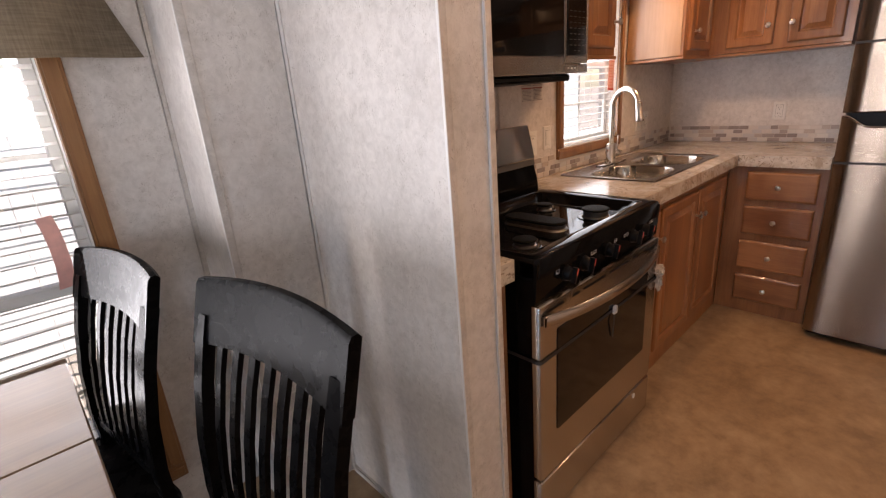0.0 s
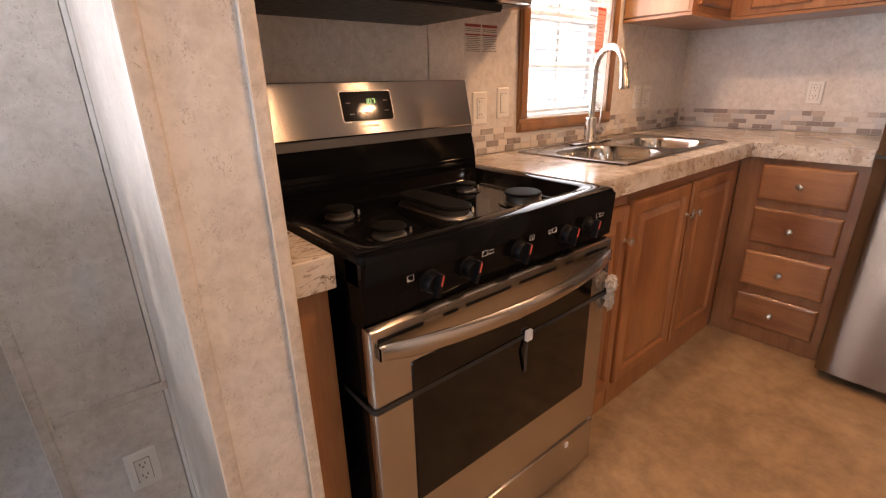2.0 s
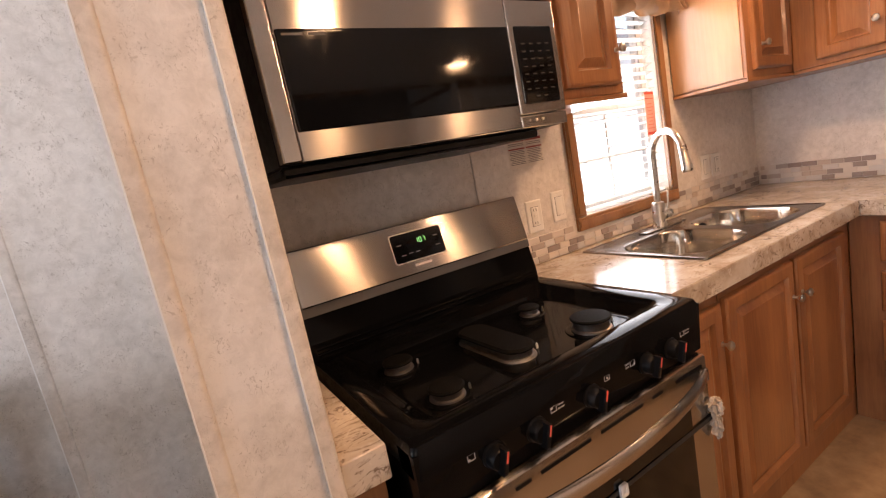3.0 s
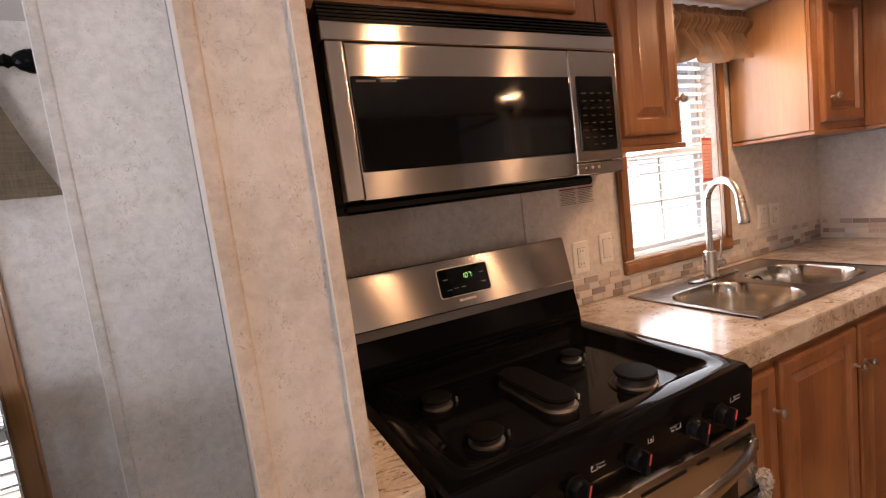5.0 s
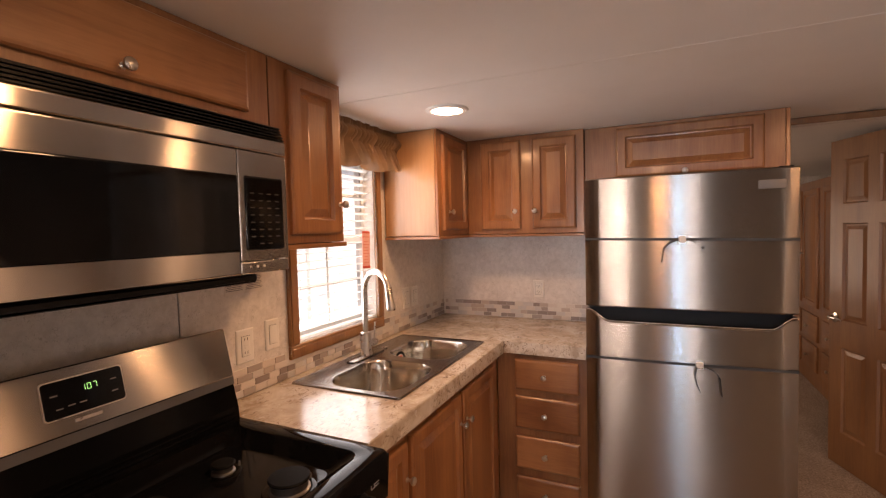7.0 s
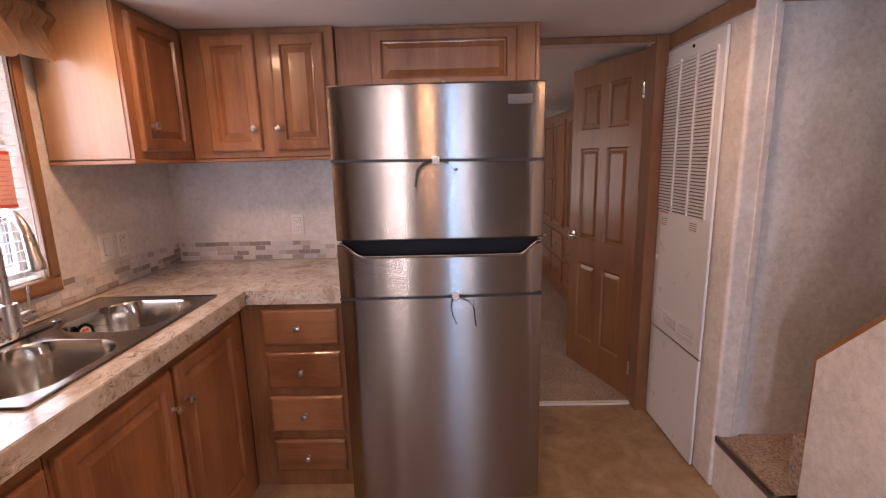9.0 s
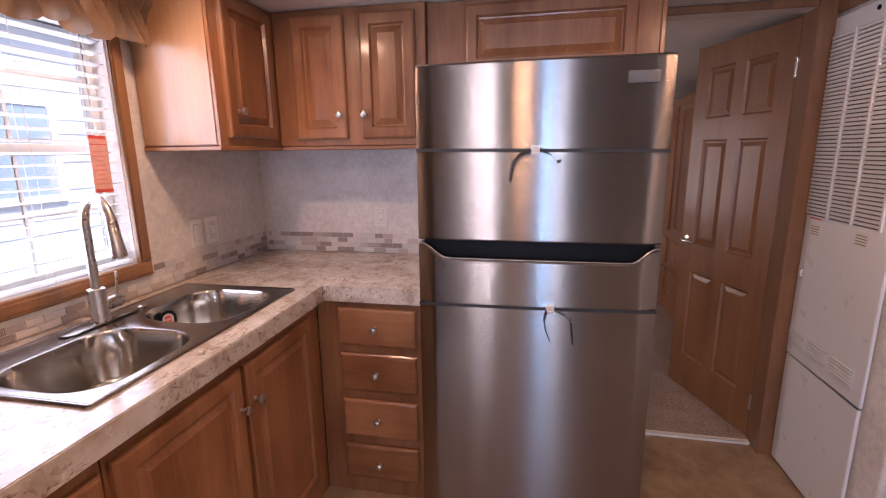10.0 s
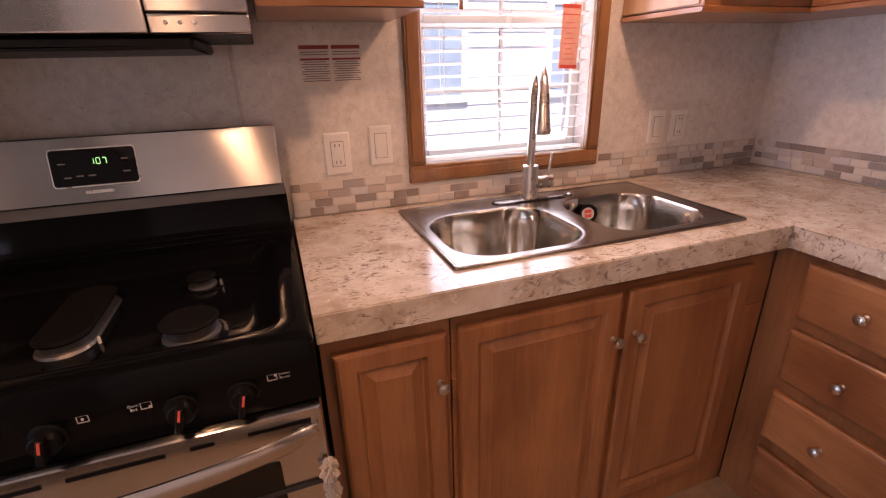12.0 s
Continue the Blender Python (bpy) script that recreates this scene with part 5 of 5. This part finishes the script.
# ---- valances ----
def kitchen_valance():
    ob = thing("window_valance", (2.44, 1.25, 1.75), "gathered gold-brown fabric valance over the sink window", "valance")
    bm = bmesh.new()
    n, rows = 420, 30
    grid = []

    def crease(a):
        """Rounded folds with narrow creases between them."""
        return 1.6 * abs(math.sin(a / 2)) ** 0.7 - 0.8

    for j in range(rows + 1):
        f = j / rows
        line = []
        for i in range(n + 1):
            u = i / n
            x = 2.085 + u * 0.745
            lean = 0.35 * math.sin(u * 31) * f
            fine = crease(u * 172 + 2.6 * math.sin(u * 23) + lean * 3)
            big = math.sin(u * 52 + 2.2 * math.sin(u * 11) + lean)
            sharp = math.copysign(abs(big) ** 0.65, big)
            if f < 0.14:          # ruffled heading above the rod
                g = f / 0.14
                out, z = 0.012 + 0.012 * fine * (1 - 0.5 * g) + 0.006 * big, 1.951 - f * 0.19 - 0.010 * (1 - g) * (0.5 + 0.5 * fine)
            elif f < 0.50:        # gathered rod pocket
                g = (f - 0.14) / 0.36
                puff = math.sin(g * math.pi)
                out, z = 0.006 + 0.026 * puff + 0.013 * fine * (0.45 + 0.55 * puff) + 0.004 * big, 1.951 - f * 0.19
            else:                 # flared skirt with deep folds
                g = (f - 0.50) / 0.50
                drop = 0.193 + 0.020 * math.sin(u * 52 + 2.2 * math.sin(u * 11) + 1.3) + 0.013 * math.sin(u * 21 + 0.6)
                out = 0.008 + 0.022 * g + (0.005 + 0.036 * g ** 0.8) * sharp + 0.011 * (1 - 0.75 * g) * fine
                z = 1.951 - 0.095 - g * (drop - 0.095)
            line.append(bm.verts.new((x + 0.012 * math.cos(u * 52 + 2.2 * math.sin(u * 11)) * f * f, 1.232 - out, z)))
        grid.append(line)
    for a, b in zip(grid, grid[1:]):
        for i in range(n):
            bm.faces.new((a[i], a[i + 1], b[i + 1], b[i]))
    bmesh.ops.solidify(bm, geom=list(bm.faces), thickness=0.002)
    part("cloth", bm, VALANCE, ob)
    part("rod", sweep([(2.07, 1.245, 1.918), (2.815, 1.245, 1.918)], 0.007, 10), WHITE, ob)
    for x in (2.078, 2.806):
        part("bracket", box(x - 0.006, x + 0.006, 1.245, NY, 1.910, 1.926, 0.001), WHITE, ob)
    return ob


def dining_valance():
    ob = thing("window_valance", (-0.25, 1.46, 1.46), "grey-brown burlap valance hung by grommets on a black rod", "valance")
    bm = bmesh.new()
    n, rows = 90, 10
    grid = []
    for j in range(rows + 1):
        f = j / rows
        line = []
        for i in range(n + 1):
            u = i / n
            x = 0.300 - u * 1.28 + (0.125 * f ** 1.3 if u == 0 else 0.125 * f ** 1.3 * max(0, 1 - u * 9))
            y = 1.478 + 0.032 * math.cos(u * 2 * math.pi * 6.0) * (1 - 0.25 * f)
            line.append(bm.verts.new((x, y, 1.838 - f * (0.366 + 0.006 * math.sin(u * 14)))))
        grid.append(line)
    for a, b in zip(grid, grid[1:]):
        for i in range(n):
            bm.faces.new((a[i], a[i + 1], b[i + 1], b[i]))
    bmesh.ops.solidify(bm, geom=list(bm.faces), thickness=0.003)
    part("cloth", bm, BURLAP, ob)
    part("rod", sweep([(-1.05, 1.478, 1.785), (0.372, 1.478, 1.785)], 0.0125, 12), BLACKW, ob)
    part("finial", lathe([(0.013, 0), (0.017, 0.006), (0.013, 0.012), (0.011, 0.018), (0.020, 0.028), (0.027, 0.045), (0.028, 0.058), (0.024, 0.074), (0.012, 0.086), (0, 0.089)], east(0.368, 1.478, 1.785), 20), BLACKW, ob)
    part("finial", lathe([(0.013, 0), (0.02, 0.02), (0.028, 0.05), (0.014, 0.082), (0, 0.086)], Matrix.Translation((-1.05, 1.478, 1.785)) @ Matrix.Rotation(radians(-90), 4, "Y"), 20), BLACKW, ob)
    for x in (0.300, -0.98):
        part("bracket", box(x - 0.006, x + 0.006, 1.485, 1.57, 1.776, 1.794, 0.001), BLACKW, ob)
    part("grommet", lathe([(0.026, -0.003), (0.028, 0.0), (0.026, 0.003), (0.017, 0.003), (0.017, -0.003)], south(0.292, 1.447, 1.785), 20), NICKEL, ob)
    return ob


kitchen_valance()
dining_valance()


# ---- ceiling lamps ----
for _x, _y in SPOTS:
    ob = thing("recessed_light", (_x, _y, CEIL), "round warm-white recessed ceiling light, switched on", "ceiling light", "kitchen ceiling lights")
    part("trim_ring", lathe([(0.088, 0), (0.090, 0.003), (0.084, 0.008), (0.068, 0.009), (0.064, 0.004)], down(_x, _y, CEIL), 36), WHITE, ob)
    part("diffuser", lathe([(0.064, 0.003), (0.060, 0.0075), (0.03, 0.0095), (0, 0.010)], down(_x, _y, CEIL), 36), LAMPGLOW, ob)


# ---- furnace panel ----
def furnace():
    x0, x1 = 3.032, 3.508
    y = -1.188
    ob = thing("furnace_panel", (3.27, y, 0.0), "white enamel furnace closet panel with louvres", "furnace")
    up_panel = part("upper_panel", box(x0, x1, y, y + 0.014, 0.520, 1.872, 0.003), FURN, ob)
    part("lower_panel", box(x0 + 0.002, x1 - 0.002, y, y + 0.013, 0.010, 0.515, 0.003), FURN, ob)
    cols = ((3.080, 3.214), (3.226, 3.356), (3.368, 3.500))
    for a, b in ((3.070, 3.080), (3.2145, 3.2255), (3.3565, 3.3675)):
        part("louver_mullion", box(a, b, y + 0.0142, y + 0.0240, 1.122, 1.808, 0.0015), FURN, up_panel)
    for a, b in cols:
        # Dark backing paints the shade between the white louvres.
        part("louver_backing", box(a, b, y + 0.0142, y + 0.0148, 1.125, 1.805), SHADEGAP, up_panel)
        for i in range(46):
            z = 1.130 + i * 0.0147
            part("louver", prism([(0.0148, 0.0), (0.020, 0.001), (0.0225, 0.0098), (0.0175, 0.0108)], Matrix(((0, 0, 1, a), (1, 0, 0, y), (0, 1, 0, z), (0, 0, 0, 1))), b - a), FURN, up_panel, smooth=False)
    for a, b in ((3.085, 3.205), (3.235, 3.360), (3.385, 3.500)):
        for i in range(5):
            part("lower_louver", prism([(0.0148, 0.0), (0.019, 0.001), (0.0215, 0.0075), (0.0175, 0.0085)], Matrix(((0, 0, 1, a), (1, 0, 0, y), (0, 1, 0, 0.572 + i * 0.0135), (0, 0, 0, 1))), b - a), FURN, up_panel, smooth=False)
        part("louver_backing", box(a, b, y + 0.0142, y + 0.0148, 0.570, 0.640), FURN, up_panel)
    for a, b, z in ((3.40, 3.47, 1.075), (3.13, 3.20, 1.085)):
        s = part("sticker", box(a, b, y + 0.0142, y + 0.0148, z - 0.03, z + 0.02), PAPER, up_panel)
        for k in range(4):
            part("print_line", box(a + 0.006, b - 0.008, y + 0.0149, y + 0.0152, z - 0.022 + k * 0.010, z - 0.019 + k * 0.010), INK, s)
    part("warning_print", box(3.40, 3.48, y + 0.0142, y + 0.0150, 1.112, 1.118), RED, up_panel)
    part("latch", lathe([(0.008, 0), (0.008, 0.004), (0.004, 0.006)], north(3.27, y + 0.014, 1.845), 12), BLACKP, ob)
    part("thermostat", box(3.470, 3.490, y + 0.0142, y + 0.024, 0.868, 0.900, 0.002), PLASTIC, ob)


furnace()


# ---- bedroom door and wardrobe ----
def six_panel_door():
    ob = thing("door_1", (3.625, -1.120, 0.015), "brown six-panel wooden door, open into the bedroom", "door", kind="structure")
    w, h = 0.61, 1.895
    a = math.atan2(0.205, 0.575)
    m = Matrix.Translation((3.632, -1.118, 0.018)) @ Matrix.Rotation(a, 4, "Z")   # local x along the leaf
    face = m @ Matrix(((-1, 0, 0, w), (0, 0, 1, 0.0), (0, 1, 0, 0), (0, 0, 0, 1)))   # d points to +y side
    bm = bmesh.new()
    # stiles and rails with sunken panels
    us = [0.0, 0.095, 0.270, 0.340, 0.515, w]
    vs = [0.0, 0.20, 0.70, 0.86, 1.42, 1.53, 1.78, h]
    for i in range(5):
        for j in range(7):
            u0, u1, v0, v1 = us[i], us[i + 1], vs[j], vs[j + 1]
            if i in (1, 3) and j in (1, 3, 5):
                rings([(u0, u1, v0, v1, 0, 0.0), (u0 + 0.008, u1 - 0.008, v0 + 0.008, v1 - 0.008, 0, -0.010), (u0 + 0.016, u1 - 0.016, v0 + 0.016, v1 - 0.016, 0, -0.010), (u0 + 0.036, u1 - 0.036, v0 + 0.036, v1 - 0.036, 0, -0.003)], face, 0, bm, first=False)
            else:
                bm.faces.new([bm.verts.new(face @ Vector(p)) for p in ((u0, v0, 0), (u1, v0, 0), (u1, v1, 0), (u0, v1, 0))])
    rings([(0, w, 0, h, 0, -0.0116), (0, w, 0, h, 0, 0.0)], face, 0, bm, first=False, last=False)
    bmesh.ops.remove_doubles(bm, verts=bm.verts, dist=0.0004)
    leaf = part("leaf", bm, DOORW, ob, smooth=False)
    core = rings([(0, w, 0, h, 0, -0.034), (0, w, 0, h, 0, -0.0115)], face, 0)
    part("core", core, DOORW, ob, smooth=False)
    hm = face @ Matrix.Translation((0.050, 0.868, 0.0))
    hd = part("door_handle", lathe([(0.028, 0.0), (0.028, 0.006), (0.012, 0.010), (0.012, 0.040)], hm, 20), CHROME, ob, "chrome lever handle")
    q = [hm @ Vector(p) for p in ((0, 0, 0.038), (0.03, 0.002, 0.042), (0.07, 0.004, 0.040), (0.095, -0.002, 0.036))]
    part("lever", sweep(q, [0.009, 0.008, 0.007, 0.005], 10), CHROME, hd)
    for v in (0.18, 1.70):
        part("hinge", lathe([(0.006, -0.04), (0.006, 0.04)], face @ Matrix.Translation((w + 0.004, v, 0.004)) @ Matrix.Rotation(radians(-90), 4, "X"), 10), NICKEL, ob)
    return ob


six_panel_door()


def wardrobe():
    ob = thing("wardrobe", (5.4, -1.45, 0.012), "tall brown wooden built-in wardrobe with raised-panel doors and drawers", "wardrobe")
    part("body", box(4.50, 6.60, -1.69, -1.215, 0.012, 1.80, 0.003), CAB, ob)
    f = north(0, -1.215, 0)
    for k, x in enumerate((4.56, 5.02, 5.58, 6.06)):
        d = part("door", profile(0.42, 1.02, DOOR_STEPS, f @ Matrix.Translation((-(x + 0.21), 1.22, 0.001))), CAB, ob)
        knob(d, f @ Matrix.Translation((-(x + (0.39 if k % 2 == 0 else 0.03)), 1.16, 0.0202)))
        for z in (0.16, 0.42):
            dr = part("drawer", profile(0.42, 0.22, SLAB_STEPS, f @ Matrix.Translation((-(x + 0.21), z + 0.11, 0.001))), CABH, ob)
            knob(dr, f @ Matrix.Translation((-(x + 0.21), z + 0.11, 0.0202)))


wardrobe()


# ---- dining table and chairs ----
def table():
    x0, x1, y0, y1 = -0.86, 0.058, 0.34, 1.445
    ob = thing("dining_table", ((x0 + x1) / 2, (y0 + y1) / 2, 0.0), "brown plank-topped wooden dining table", "table")
    top = part("tabletop", box(x0 + 0.004, x1 - 0.004, y0 + 0.004, y1 - 0.004, 0.714, 0.727, 0.002), TABLE, ob)
    seams = (y0, 0.565, 1.003, y1)
    for a, b in zip(seams, seams[1:]):
        part("plank", box(x0, x1, a + 0.0008, b - 0.0008, 0.7275, 0.752, 0.003), TABLE, top)
    part("apron", boxes([(x0 + 0.08, -0.31, y0 + 0.08, y0 + 0.10, 0.63, 0.713), (x0 + 0.08, -0.31, y1 - 0.10, y1 - 0.08, 0.63, 0.713), (x0 + 0.08, x0 + 0.10, y0 + 0.10, y1 - 0.10, 0.63, 0.713), (-0.33, -0.31, y0 + 0.10, y1 - 0.10, 0.63, 0.713)]), BLACKW, ob)
    for lx in (-0.52, -0.40):
        for ly in (y0 + 0.12, y1 - 0.19):
            part("leg", box(lx, lx + 0.07, ly, ly + 0.07, 0.0, 0.712, 0.004), BLACKW, ob)
    return ob


def chair():
    """A slat-back chair at the origin whose sitter faces -x."""
    ob = thing("dining_chair", (0, 0, 0), "black lacquered slat-back wooden dining chair", "chair", "chairs at the dining table")

    def back(v):
        """x of the back's curve at height v."""
        f = (v - 0.42) / 0.60
        return 0.19 + 0.105 * f ** 1.6 + 0.018 * math.sin(f * math.pi * 1.0) * -1
    part("seat", rings([(-0.23, 0.215, -0.22, 0.22, 0.04, 0.425), (-0.24, 0.22, -0.23, 0.23, 0.045, 0.435), (-0.24, 0.22, -0.23, 0.23, 0.045, 0.450), (-0.225, 0.21, -0.215, 0.215, 0.04, 0.458), (-0.12, 0.12, -0.12, 0.12, 0.06, 0.450)], up(0, 0, 0), 5), BLACKW, ob)
    for s in (-1, 1):
        pts = [(0.245, s * 0.195, 0.0), (0.215, s * 0.200, 0.22), (0.190, s * 0.205, 0.43)] + [(back(v), s * (0.205 + 0.018 * (v - 0.43)), v) for v in (0.55, 0.67, 0.79, 0.88, 0.93)]
        bm = bmesh.new()
        ribbon(pts, 0.034, 0.026, (0, 1, 0), bm)
        part("back_post", bm, BLACKW, ob)
        part("front_leg", box(-0.215, -0.180, s * 0.195 - 0.018, s * 0.195 + 0.018, 0.0, 0.424, 0.004), BLACKW, ob)
        part("side_stretcher", box(-0.18, 0.205, s * 0.195 - 0.009, s * 0.195 + 0.009, 0.20, 0.225, 0.003), BLACKW, ob)
    # crest rail: tall, bowed to the back and arched on top
    bm = bmesh.new()
    cols = []
    for i in range(25):
        f = i / 24
        y = -0.236 + 0.472 * f
        e = 1 - (2 * f - 1) ** 2
        bx = 0.028 * e - 0.010
        zt, zl = 1.000 + 0.012 * e, 0.873 + 0.010 * e
        xl, xt = back(0.90) + bx, back(1.0) + bx
        cols.append([bm.verts.new(p) for p in ((xl - 0.013, y, zl), (xl + 0.013, y, zl), (xt + 0.013, y, zt - 0.008), (xt + 0.006, y, zt), (xt - 0.006, y, zt), (xt - 0.013, y, zt - 0.008))])
    for a, b in zip(cols, cols[1:]):
        for i in range(6):
            j = (i + 1) % 6
            bm.faces.new((a[i], a[j], b[j], b[i]))
    bm.faces.new(cols[0])
    bm.faces.new(cols[-1][::-1])
    part("crest_rail", bm, BLACKW, ob)
    part("lower_rail", box(0.182, 0.208, -0.190, 0.190, 0.500, 0.540, 0.004), BLACKW, ob)
    for k in range(7):
        y = -0.150 + 0.05 * k
        e = 1 - (y / 0.236) ** 2
        pts = [(back(v) + (0.030 * e - 0.010) * (v - 0.52) / 0.40, y * (1 + 0.10 * (v - 0.52)), v) for v in (0.52, 0.62, 0.72, 0.82, 0.905)]
        part("slat", ribbon(pts, 0.021, 0.011, (0, 1, 0)), BLACKW, ob)
    return ob


table()
c1 = chair()
c1.location = (0.058, 0.721, 0)
c1.rotation_euler = (0, 0, radians(7.4))
tagged(c1, "black lacquered slat-back dining chair, drawn up to the table")
c2 = copy_thing(c1, pose(-0.074, 1.280, 0, 0, 0, 9))


# ---- mosaic band: each tile a piece of its wall ----
def mosaic():
    rnd = random.Random(4)
    sizes = {}
    for axis, start, stop in (("n", 1.752, 3.522), ("e", 0.320, 1.296)):
        m0 = south if axis == "n" else west
        band = boxes([(start, stop, NY - 0.003, NY - 0.0002, 0.902, 0.9985)] if axis == "n" else [(EX - 0.003, EX - 0.0002, start, stop, 0.902, 0.9985)])
        root = single("mosaic_band", band, GROUT, "mosaic backsplash band of grey, white and brown tiles above the counter", "backsplash", base=((start, NY, 0.902) if axis == "n" else (EX, start, 0.902)), kind="structure", smooth=False)
        for row in range(4):
            p = start - rnd.random() * 0.03
            while p < stop - 0.012:
                w = rnd.choice((0.052, 0.052, 0.064, 0.04))
                a, b = max(p, start), min(p + w, stop)
                p += w
                z = 0.902 + 0.0241 * row
                if axis == "n" and z + 0.024 > 0.966 and b > 2.096 and a < 2.77:
                    continue
                if b - a < 0.012:
                    continue
                key = round(b - a, 3)
                if (axis, key) not in sizes:
                    sizes[(axis, key)] = to_mesh("tile", profile(key - 0.0025, 0.0216, [(0, 0), (0, 0.0022), (0.001, 0.003)], m0(0, 0, 0)), TILE, smooth=False)
                t = new("tile", sizes[(axis, key)])
                t.parent = root
                at = Vector(((a + b) / 2, NY - 0.003, z + 0.01205)) if axis == "n" else Vector((EX - 0.003, (a + b) / 2, z + 0.01205))
                t.location = at - root.location


mosaic()
